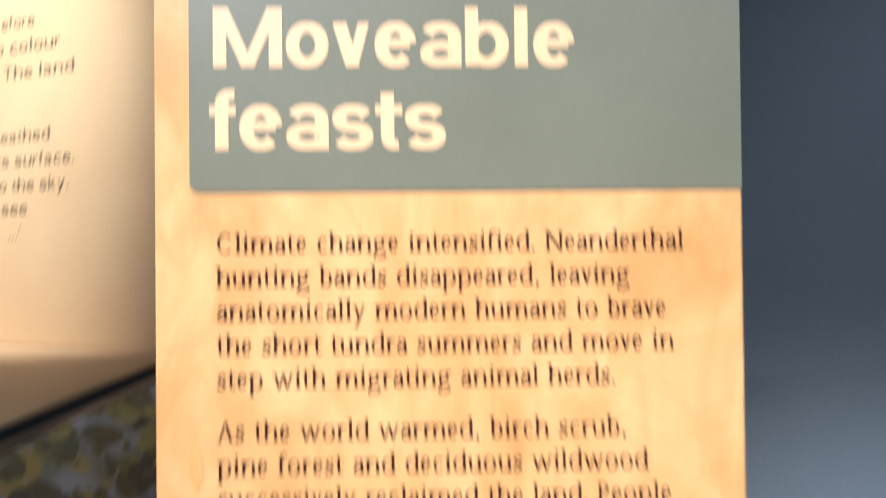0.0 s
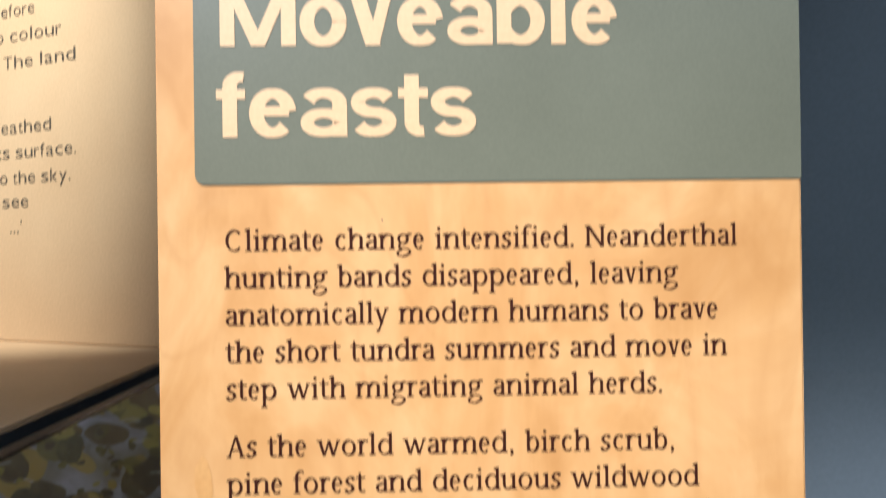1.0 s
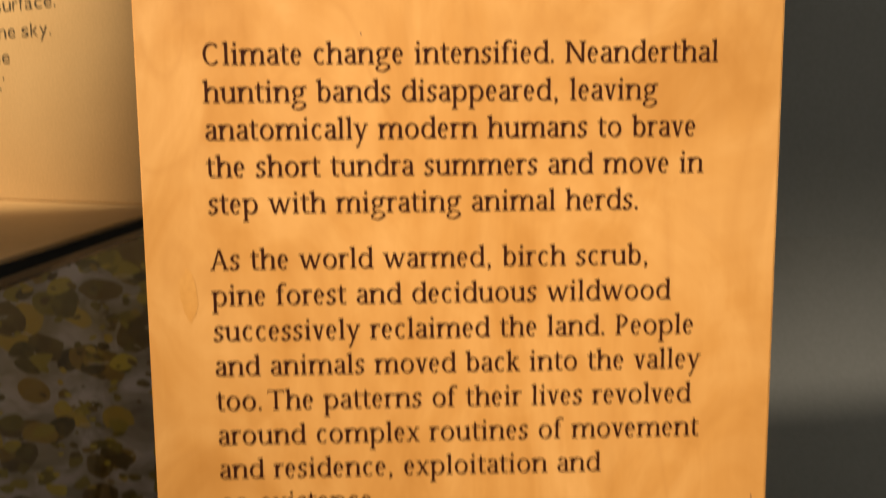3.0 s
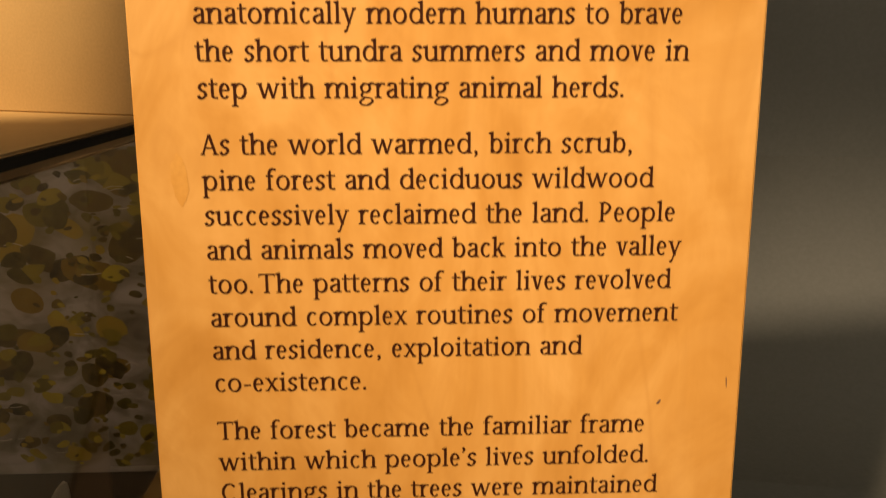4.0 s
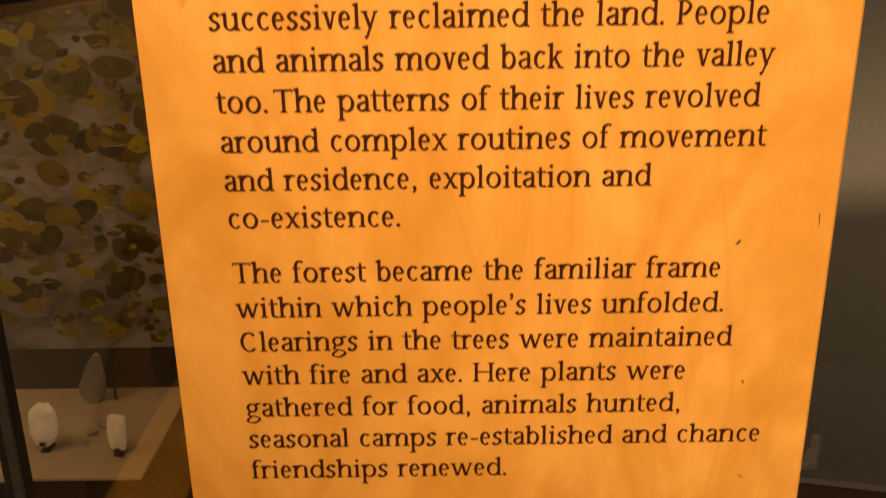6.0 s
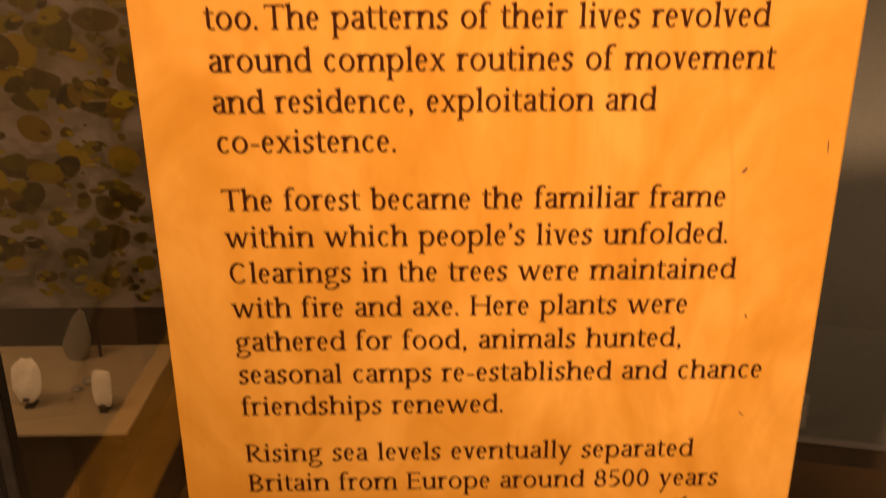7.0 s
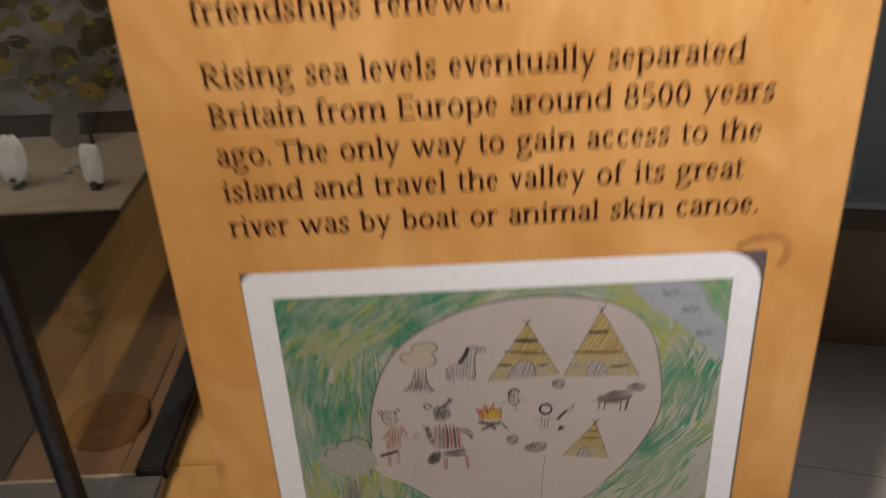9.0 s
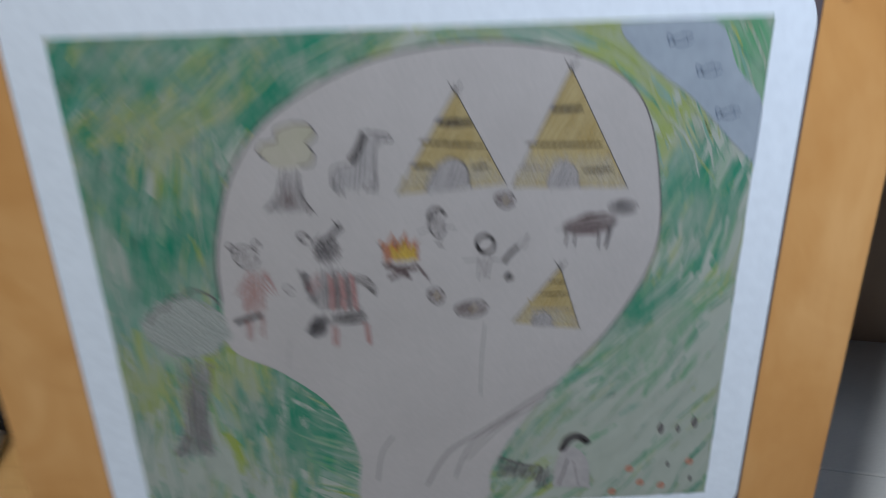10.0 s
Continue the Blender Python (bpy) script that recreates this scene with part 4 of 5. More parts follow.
# horse and bear
body = [(-0.0253, 0.9078), (-0.0258, 0.9011), (-0.0231, 0.9014), (-0.0164, 0.9018), (-0.0134, 0.9010), (-0.0126, 0.9150), (-0.0086, 0.9165), (-0.0089, 0.9179), (-0.0145, 0.9191), (-0.0173, 0.9141), (-0.0199, 0.9094)]
bm = bmesh.new()
flat(bm, body, Y1)
draw("horse", SKETCH_GREY, "pale grey pencil horse")(bm)
shaded("horse_shading", PENCIL_MIST, body, 84, 0.0014, 0.0006, Y1 - 0.00003, 6)
lined("horse_outline", PENCIL_SOFT, [[(-0.0199, 0.9096), (-0.0253, 0.9080), (-0.0260, 0.9015)], [(-0.0156, 0.9192), (-0.0089, 0.9179), (-0.0086, 0.9162), (-0.0126, 0.9150), (-0.0133, 0.9010)], [(-0.0249, 0.9004), (-0.0229, 0.9003)], [(-0.0168, 0.9015), (-0.0141, 0.9006)]], 0.00036)
lined("mane", PENCIL, [[(-0.0205, 0.9101), (-0.0179, 0.9141), (-0.0158, 0.9190)], [(-0.0199, 0.9097), (-0.0173, 0.9141), (-0.0154, 0.9185)]], 0.0010, Y3)
lined("horse_leg", PENCIL_SOFT, [[(-0.0250, 0.9047), (-0.0249, 0.9004)], [(-0.0231, 0.9017), (-0.0229, 0.8996)], [(-0.0163, 0.9029), (-0.0165, 0.9007)], [(-0.0140, 0.9035), (-0.0141, 0.9006)]], 0.0005, Y3)
x, z = (0.0504, 0.8870)
shaded("bear", DARKBROWN, oval(x, z, 0.0082, 0.0036, 6, 18, 0.2, 5), 8, 0.0004, 0.0006, Y1, 2, "purplish brown crayon bear")
x, z = (0.0600, 0.8924)
shaded("bear_head", PENCIL_SOFT, oval(x, z, 0.0042, 0.0022, 0, 16, 0.2, 5), 10, 0.0005, 0.0005, Y2, 3)
lined("bear_outline", PENCIL_FAINT, [oval(x, z, 0.0045, 0.0024, 0, 14), [(0.0398, 0.8853), (0.0441, 0.8874)]], 0.0003, Y3)
lined("bear_leg", PENCIL, [[(0.0435, 0.8844), (0.0430, 0.8802)], [(0.0460, 0.8843), (0.0457, 0.8801)], [(0.0532, 0.8844), (0.0531, 0.8790)], [(0.0575, 0.8880), (0.0556, 0.8796)], [(0.0562, 0.8861), (0.0553, 0.8789)]], 0.0008, Y3)

# plain toy-like shapes by the fire
x, z = (-0.0535, 0.8807)
shaded("toy_head", PENCIL_FAINT, oval(x, z, 0.0034, 0.0036, 0, 16), 80, 0.0010, 0.0005, Y1, 2)
lined("toy_outline", PENCIL_SOFT, [oval(x, z, 0.0036, 0.0038, 20, 16), oval(x - 0.0040, z + 0.0034, 0.0012, 0.0010, 0, 10), oval(x + 0.0036, z + 0.0040, 0.0008, 0.0014, -30, 10)], 0.00036)
shaded("toy_body", PINK, [(-0.0529, 0.8760), (-0.0565, 0.8614), (-0.0501, 0.8610), (-0.0477, 0.8758)], 84, 0.0006, 0.0006, Y1, 3)
shaded("toy_arm", PINK, [(-0.0541, 0.8745), (-0.0585, 0.8680), (-0.0576, 0.8663), (-0.0538, 0.8713)], 60, 0.0006, 0.0005, Y1, 4)
shaded("toy_arm", RED, [(-0.0481, 0.8750), (-0.0461, 0.8686), (-0.0481, 0.8662), (-0.0492, 0.8715)], 115, 0.0008, 0.0004, Y1, 5)
shaded("toy_leg", PINK, [(-0.0559, 0.8605), (-0.0568, 0.8513), (-0.0548, 0.8512), (-0.0537, 0.8604)], 88, 0.0006, 0.0005, Y1, 6)
shaded("toy_leg", PINK, [(-0.0523, 0.8603), (-0.0526, 0.8515), (-0.0508, 0.8514), (-0.0504, 0.8602)], 92, 0.0006, 0.0005, Y1, 7)
lined("toy_belt", PENCIL, [[(-0.0597, 0.8582), (-0.0549, 0.8596), (-0.0508, 0.8609)], [(-0.0598, 0.8574), (-0.0557, 0.8590), (-0.0513, 0.8601)]], 0.0008, Y3)
lined("toy_outline", RED, [[(-0.0533, 0.8757), (-0.0555, 0.8688), (-0.0563, 0.8613)], [(-0.0478, 0.8754), (-0.0460, 0.8690)], [(-0.0555, 0.8605), (-0.0566, 0.8517)]], 0.00025, Y3)

x, z = (-0.0294, 0.8823)
shaded("toy_head", PENCIL_SOFT, oval(x, z, 0.0044, 0.0046, 0, 16, 0.15), 60, 0.0008, 0.0007, Y1, 2)
shaded("toy_head", PENCIL_FAINT, oval(x, z - 0.001, 0.0046, 0.0048, 0, 16, 0.15), 110, 0.0008, 0.0007, Y1, 9)
lined("toy_outline", PENCIL, [[(x - 0.002, z + 0.0024), (x + 0.001, z + 0.004), (x + 0.0052, z + 0.0085)], [(x + 0.001, z + 0.003), (x + 0.0056, z + 0.0072)], [(x + 0.0044, z + 0.0068), (x + 0.0030, z + 0.0092)]], 0.0007)
lined("toy_outline", PENCIL_SOFT, [oval(x - 0.0062, z + 0.0040, 0.0017, 0.0014, -30, 10), [(x - 0.0024, z + 0.0005), (x - 0.0010, z + 0.0009)], [(x + 0.0010, z + 0.0005), (x + 0.0024, z + 0.0009)]], 0.0006)
shaded("toy_body", PENCIL_FAINT, [(-0.0328, 0.8751), (-0.0350, 0.8617), (-0.0200, 0.8587), (-0.0211, 0.8722), (-0.0247, 0.8759)], 88, 0.0008, 0.0008, Y1, 3)
for k in range(5):
    a, b = ((-0.0291, 0.8735), (-0.0294, 0.8608))
    lined("red_stripe", RED if k % 2 == 0 else STRIPE_DARK, [[(a[0] + 0.00165 * k, a[1]), (a[0] + 0.0017 * k + 0.0003, (a[1] + b[1]) / 2), (b[0] + 0.0019 * k, b[1])]], 0.00075, Y3)
    lined("white_stripe", WHITE_CRAYON, [[(a[0] + 0.00165 * k + 0.0008, a[1] - 0.0006), (b[0] + 0.0019 * k + 0.0008, b[1] + 0.0006)]], 0.0007, Y2)
lined("red_stripe", RED, [[(-0.0364, 0.8697), (-0.0322, 0.8743)], [(-0.0362, 0.8681), (-0.0320, 0.8723)], [(-0.0356, 0.8669), (-0.0318, 0.8703)]], 0.0005, Y3)
shaded("toy_arm", PENCIL_SOFT, [(-0.0231, 0.8739), (-0.0174, 0.8720), (-0.0146, 0.8683), (-0.0158, 0.8655), (-0.0185, 0.8690), (-0.0222, 0.8710)], 150, 0.0006, 0.0006, Y2, 5)
shaded("dark_band", PENCIL, [(-0.0295, 0.8592), (-0.0190, 0.8595), (-0.0189, 0.8561), (-0.0298, 0.8558)], 4, 0.0006, 0.0007, Y3, 5)
shaded("dark_band", PENCIL, [(-0.0349, 0.8586), (-0.0380, 0.8529), (-0.0363, 0.8511), (-0.0326, 0.8518), (-0.0305, 0.8563), (-0.0307, 0.8597)], 60, 0.0006, 0.0007, Y3, 6)
shaded("dark_band", PENCIL, [(-0.0390, 0.8754), (-0.0359, 0.8749), (-0.0349, 0.8708), (-0.0340, 0.8647), (-0.0363, 0.8636), (-0.0374, 0.8710)], 60, 0.0007, 0.0006, Y2, 7)
x, z = (-0.0418, 0.8688)
lined("toy_outline", PENCIL_FAINT, [oval(x, z, 0.0014, 0.0014, 0, 10)], 0.0004)
lined("toy_leg", RED, [[(-0.0295, 0.8550), (-0.0297, 0.8473)], [(-0.0279, 0.8549), (-0.0284, 0.8477)], [(-0.0196, 0.8558), (-0.0187, 0.8476)], [(-0.0182, 0.8557), (-0.0179, 0.8480)]], 0.0006, Y2)
lined("toy_leg", PINK, [[(-0.0288, 0.8550), (-0.0290, 0.8473)], [(-0.0189, 0.8557), (-0.0183, 0.8476)]], 0.0006, Y2)

# fire
shaded("flame", FIRE, [(-0.0123, 0.8773), (-0.0133, 0.8847), (-0.0107, 0.8830), (-0.0094, 0.8875), (-0.0075, 0.8833), (-0.0049, 0.8873), (-0.0040, 0.8835), (-0.0015, 0.8853), (-0.0018, 0.8776)], 70, 0.0006, 0.0008, Y1, 3, "orange crayon flames")
shaded("flame", FIRE_YELLOW, [(-0.0095, 0.8775), (-0.0100, 0.8826), (-0.0080, 0.8806), (-0.0057, 0.8851), (-0.0045, 0.8808), (-0.0027, 0.8830), (-0.0022, 0.8776)], 75, 0.0005, 0.0008, Y2, 4, "yellow crayon flames")
for a, b, k in (((-0.0124, 0.8757), (-0.0026, 0.8745), 1), ((-0.0112, 0.8713), (-0.0019, 0.8760), 2), ((-0.0019, 0.8752), (0.0011, 0.8707), 3), ((-0.0110, 0.8764), (-0.0045, 0.8718), 4)):
    d = 0.0010
    shaded("log", DARKBROWN, [(a[0], a[1] + d), (b[0], b[1] + d), (b[0], b[1] - d), (a[0], a[1] - d)], 20 if k % 2 else 160, 0.0005, 0.0007, Y3, k)
lined("spark", STRIPE_DARK, [[(-0.0138, 0.8832), (-0.0121, 0.8815)], [(-0.0088, 0.8845), (-0.0080, 0.8814)], [(-0.0061, 0.8843), (-0.0069, 0.8821)]], 0.0005, Y3)
for p, rx, rz, turn in (((0.0247, 0.8963), 0.0028, 0.0025, 0), ((0.0035, 0.8645), 0.0024, 0.0028, 0), ((0.0147, 0.8593), 0.0050, 0.0029, 8)):
    shaded("boulder", DARKBROWN, oval(p[0], p[1], rx, rz, turn, 14, 0.25, 4), 60, 0.0006, 0.0006, Y1, 3)
    lined("boulder_outline", PENCIL_SOFT, [oval(p[0], p[1], rx * 1.05, rz * 1.05, turn, 14, 0.2, 4)], 0.00035)
    lined("boulder_mark", STRAW, [[(p[0] - rx * 0.2, p[1] - rz * 0.4), (p[0] + rx * 0.25, p[1] + rz * 0.4)]], 0.0007, Y3)
x, z = (0.0043, 0.8897)
shaded("peg_shape", PENCIL_FAINT, oval(x, z, 0.0024, 0.0044, 0, 14), 80, 0.0008, 0.0006, Y1, 2)
lined("peg_outline", PENCIL, [oval(x, z + 0.001, 0.0026, 0.0036, 0, 16)[1:9]], 0.0008)
lined("peg_outline", PENCIL_SOFT, [oval(x, z, 0.0026, 0.0046, 0, 16)[7:16], [(0.0013, 0.8878), (-0.0015, 0.8864)], [(0.0068, 0.8883), (0.0099, 0.8878)], [(0.0036, 0.8827), (0.0063, 0.8815)], [(0.0054, 0.8850), (0.0043, 0.8819)]], 0.00045)
x, z = (0.0187, 0.8819)
lined("peg_outline", PENCIL, [oval(x, z, 0.0028, 0.0031, 0, 16), oval(x, z, 0.0025, 0.0028, 40, 16)], 0.0006)
shaded("peg_shape", PENCIL_FAINT, [(0.0168, 0.8771), (0.0164, 0.8700), (0.0200, 0.8698), (0.0203, 0.8769)], 85, 0.0011, 0.0005, Y1, 3)
lined("peg_outline", PENCIL_SOFT, [[(0.0119, 0.8765), (0.0164, 0.8767)], [(0.0200, 0.8766), (0.0235, 0.8760)], [(0.0168, 0.8771), (0.0164, 0.8696)], [(0.0203, 0.8769), (0.0193, 0.8703)]], 0.00045)
lined("spear", PENCIL_BLACK, [[(0.0242, 0.8752), (0.0260, 0.8779), (0.0287, 0.8808)]], 0.0009)
lined("spear_tip", PENCIL_SOFT, [[(0.0284, 0.8805), (0.0320, 0.8845)], [(0.0320, 0.8845), (0.0305, 0.8804)], [(0.0305, 0.8804), (0.0284, 0.8805)]], 0.00035)
x, z = (0.0259, 0.8701)
shaded("dark_stone_mark", PENCIL_BLACK, oval(x, z, 0.0018, 0.0012, 35, 10), 40, 0.0004, 0.0006, Y1, 2)

# the large grey tree
cx, cz = (-0.0750, 0.8565)
bm = bmesh.new()
flat(bm, oval(cx, cz, 0.0125, 0.0100, -8, 24, 0.22, 9), -0.00191)
draw("grey_crown", CROWN_GREY, "large tree crown rubbed in pale grey pencil")(bm)
for k, (ang, mat) in enumerate(((75, LEAF_GREY), (20, LEAF_GREY), (130, LEAF_GREY))):
    shaded("grey_crown", mat, oval(cx, cz, 0.0135 - 0.0008 * k, 0.0108, -8, 24, 0.22, 9 + k), ang, 0.0010, 0.0011, -0.00192 - 0.00002 * k, 3 + k, "soft grey pencil shading")
shaded("grey_trunk", PENCIL_MIST, [(-0.0797, 0.8439), (-0.0811, 0.8214), (-0.0870, 0.8059), (-0.0728, 0.8050), (-0.0733, 0.8209), (-0.0688, 0.8433)], 88, 0.0008, 0.0009, -0.00192, 3)
shaded("trunk_shading", PENCIL_FAINT, [(-0.0785, 0.8394), (-0.0800, 0.8213), (-0.0837, 0.8072), (-0.0742, 0.8066), (-0.0740, 0.8210), (-0.0710, 0.8390)], 86, 0.0009, 0.0007, -0.00195, 4)
shaded("trunk_shading", PENCIL_SOFT, [(-0.0779, 0.8327), (-0.0793, 0.8213), (-0.0799, 0.8094), (-0.0750, 0.8091), (-0.0748, 0.8210), (-0.0735, 0.8325)], 84, 0.0013, 0.0006, -0.00197, 5)
lined("tree_outline", PENCIL_SOFT, [[(-0.0862, 0.8587), (-0.0842, 0.8631), (-0.0802, 0.8640), (-0.0789, 0.8674), (-0.0740, 0.8683), (-0.0708, 0.8702), (-0.0654, 0.8675), (-0.0639, 0.8642)], [(-0.0805, 0.8147), (-0.0830, 0.8096), (-0.0863, 0.8058)]], 0.0005)

# faint path lines, berries and marks at the foot
for line, w in (([(0.0430, 0.829), (0.020, 0.812), (0.006, 0.802), (-0.002, 0.787)], 0.0008), ([(0.030, 0.818), (0.014, 0.805), (0.008, 0.790)], 0.0006), ([(0.040, 0.824), (0.024, 0.812), (0.012, 0.798)], 0.0005),
                ([(0.0186, 0.8538), (0.0174, 0.8387), (0.0170, 0.8251)], 0.0003), ([(-0.0124, 0.8102), (-0.0167, 0.8031), (-0.0189, 0.7906)], 0.0005), ([(-0.0433, 0.8506), (-0.0451, 0.8398)], 0.0003)):
    lined("pencil_line", PENCIL_MIST, [line], w, Y1)
for p in ((-0.0610, 0.8253), (-0.0562, 0.8237), (-0.0502, 0.8201), (-0.0427, 0.8187)):
    lined("pale_tick", CRAYONS[3], [[(p[0], p[1] + 0.001), (p[0] + 0.0006, p[1] - 0.003), (p[0] + 0.0018, p[1] + 0.001)]], 0.0004, -0.00185)
shaded("goat", PENCIL_SOFT, [(0.0237, 0.7991), (0.0230, 0.7900), (0.0373, 0.7870), (0.0383, 0.7937)], 70, 0.0009, 0.0006, Y1, 3)
shaded("goat", PENCIL_SOFT, [(0.0371, 0.7927), (0.0363, 0.7840), (0.0411, 0.7826), (0.0424, 0.7929)], 80, 0.0009, 0.0006, Y1, 4)
lined("goat_outline", PENCIL_SOFT, [[(0.0233, 0.7992), (0.0310, 0.7951), (0.0387, 0.7936)], [(0.0237, 0.7991), (0.0230, 0.7900)]], 0.00035)
bm = bmesh.new()
flat(bm, smooth_path([(0.0425, 0.7841), (0.0440, 0.7981), (0.0493, 0.8016), (0.0544, 0.7950), (0.0559, 0.7827)], False, 5), Y1)
draw("hut_shape", SKETCH_GREY)(bm)
lined("hut_outline", PENCIL_SOFT, [[(0.0475, 0.7967), (0.0461, 0.7904), (0.0445, 0.7845)], [(0.0495, 0.7953), (0.0517, 0.7840)]], 0.0004)
lined("dark_arch", PENCIL, [[(0.0445, 0.7999), (0.0467, 0.8057), (0.0506, 0.8069), (0.0548, 0.8032)], [(0.0453, 0.8003), (0.0475, 0.8044), (0.0507, 0.8055), (0.0540, 0.8028)]], 0.0012)
for x, z in ((0.0693, 0.7907), (0.0737, 0.7842), (0.0639, 0.7806), (0.0813, 0.7824), (0.0904, 0.7928)):
    bm = bmesh.new()
    flat(bm, oval(x, z, 0.0016, 0.0015, 0, 12, 0.3, 3), Y2)
    draw("berry", FIRE_PALE, "orange crayon berry")(bm)
for p, r in (((0.0790, 0.8080), 0.0014), ((0.0850, 0.8076), 0.0010), ((0.0905, 0.8100), 0.0014), ((0.0829, 0.7919), 0.0008), ((0.0916, 0.7849), 0.0008)):
    bm = bmesh.new()
    flat(bm, oval(p[0], p[1], r * 0.8, r * 1.7, 5, 12, 0.3, 8), Y2)
    draw("dark_mark", PENCIL_SOFT)(bm)

# stain of old adhesive beside the upper corner
bm = bmesh.new()
ring = smooth_path([(0.098, 0.9625), (0.107, 0.9665), (0.1165, 0.9655), (0.1195, 0.9585), (0.1165, 0.9515)], False, 6)
stroke(bm, ring, 0.0036, -0.00022)
part("adhesive_stain", bm, STAIN, panel, "brown stain of old adhesive on the veneer")


# ---------------------------------------------------------------- the glass case with the foliage print
CX, CY0, CY1, CXL, BASE, LID = -0.300, 0.147, 1.30, -1.25, 0.655, 1.264
case = thing("display_case", "glazed display case on a birch cabinet with cream lid", "display case", at=(-0.7, 0.5, 0))


def case_part(name, bm, mat, label="", parent=None):
    for v in bm.verts:
        v.co -= Vector((-0.7, 0.5, 0))
    return part(name, bm, mat, parent or case, label)


LEDGE = -0.150
case_part("side_board", boxed(LEDGE - 0.018, LEDGE, CY0 - 0.0005, CY1, 0.0, BASE - 0.0205, 0.0015), WOOD_CASE, "birch-veneered cabinet side")
case_part("front_board", boxed(CXL, LEDGE, CY0 - 0.02, CY0 - 0.002, 0.0, BASE - 0.0205, 0.0015), WOOD_CASE)
case_part("ledge_board", boxed(CX + 0.026, LEDGE, CY0 + 0.0765, CY1, BASE - 0.020, BASE, 0.0012), WOOD_CASE, "birch-veneered ledge beside the glass")
case_part("ledge_board", boxed(CX + 0.026, LEDGE, CY0 - 0.02, CY0 + 0.0755, BASE - 0.020, BASE - 0.0008, 0.0012), WOOD_CASE, "birch-veneered ledge beside the glass")
case_part("floor_edge", boxed(CXL, CX + 0.0188, CY0 + 0.0548, CY0 + 0.0580, BASE + 0.0004, BASE + 0.0095, 0.0005), PLINTH, "thin tan edge of the case floor")
case_part("floor_board", boxed(CXL, CX + 0.0255, CY0 - 0.0015, CY1, BASE - 0.025, BASE), BROWN_FLOOR, "brown lined case floor")
# dark sheet for the shaded left part; bare brown floor is the lit patch
case_part("floor_shade", boxed(CXL + 0.01, -0.3905, CY0 + 0.060, 0.82, BASE + 0.0003, BASE + 0.003, 0.001), BROWN_DARK, "dark brown sheet standing in for shade on the case floor")
case_part("side_rail", boxed(CX + 0.0190, CX + 0.0435, CY0 + 0.0565, CY1, BASE + 0.0005, BASE + 0.014, 0.002), BLACK, "black rail under the glass")
case_part("front_rail", boxed(CXL, CX + 0.0435, CY0 - 0.02, CY0 + 0.0545, BASE + 0.0005, BASE + 0.010, 0.002), GREYMETAL, "grey metal front rail")
case_part("side_glass", boxed(CX - 0.003, CX + 0.003, CY0 + 0.006, CY1, BASE + 0.0005, LID - 0.0085), GLASS, "clear glass side").visible_shadow = False
case_part("front_glass", boxed(CXL, CX - 0.006, CY0 - 0.003, CY0 + 0.003, BASE + 0.0105, LID - 0.0085), GLASS, "clear glass front").visible_shadow = False
case_part("corner_seal", boxed(CX - 0.0085, CX + 0.0045, CY0 - 0.0035, CY0 + 0.0085, BASE + 0.0105, LID - 0.0085, 0.001), BLACK, "black corner seal of the glass")
case_part("corner_strip", boxed(CX - 0.0020, CX + 0.0050, CY0 - 0.0062, CY0 - 0.0038, BASE + 0.0105, LID - 0.0085, 0.0005), STEEL, "dark steel corner strip")
case_part("lid", boxed(CXL, CX - 0.012, CY0 - 0.004, CY1, LID - 0.008, LID), CREAM, "cream painted case lid")
case_part("lid_lip", boxed(CX - 0.0115, CX - 0.0005, CY0 - 0.004, CY1, LID - 0.008, LID + 0.0105, 0.001), CREAM, "raised cream lip of the lid")
case_part("lid_seal", boxed(CX + 0.0, CX + 0.0045, CY0 - 0.004, CY1, LID - 0.0005, LID + 0.0092, 0.001), BLACK, "black seal along the lid")
case_part("back_board", boxed(CXL, CX + 0.02, CY1 + 0.001, CY1 + 0.02, 0.0, LID - 0.001), BROWN_DARK, "dark brown case back")
case_part("skirting", boxed(CXL, CX - 0.004, 0.826, 0.836, BASE + 0.0005, 0.745), BROWN_DARK, "dark brown skirting below the print")

fprint = thing("foliage_print", "matt photographic print of yellow and olive leaves lining the case back", "printed panel", at=(-0.7, 0.83, 0.74))
part("print", boxed(-0.55, 0.394, -0.008, 0.004, 0.006, 0.500, 0.001), WATER, fprint)


def printed_leaves(seed, count, lo, hi, big):
    """Flat leaf shapes of the picture, in drifts with open water between them."""
    rnd = random.Random(seed)
    bm = bmesh.new()
    made = 0
    while made < count:
        x, z = rnd.uniform(-0.535, 0.380), rnd.uniform(0.020, 0.488)
        if noise.noise(Vector((x * 11, z * 13, seed))) + rnd.uniform(-0.35, 0.35) < 0.02:
            continue
        size = rnd.uniform(lo, hi) * (1 + big * (z / 0.5) ** 2)
        size = min(size, x + 0.549, 0.393 - x, z - 0.007, 0.499 - z)
        flat(bm, smooth_path(oval(x, z, size, size * rnd.uniform(0.45, 0.85), rnd.uniform(-40, 40), 7, 0.55, seed * 1000 + made), True, 2), -0.00805 - made * 0.000002)
        made += 1
    for f in bm.faces:
        f.normal_update()
        if f.normal.y > 0:
            f.normal_flip()
    return bm


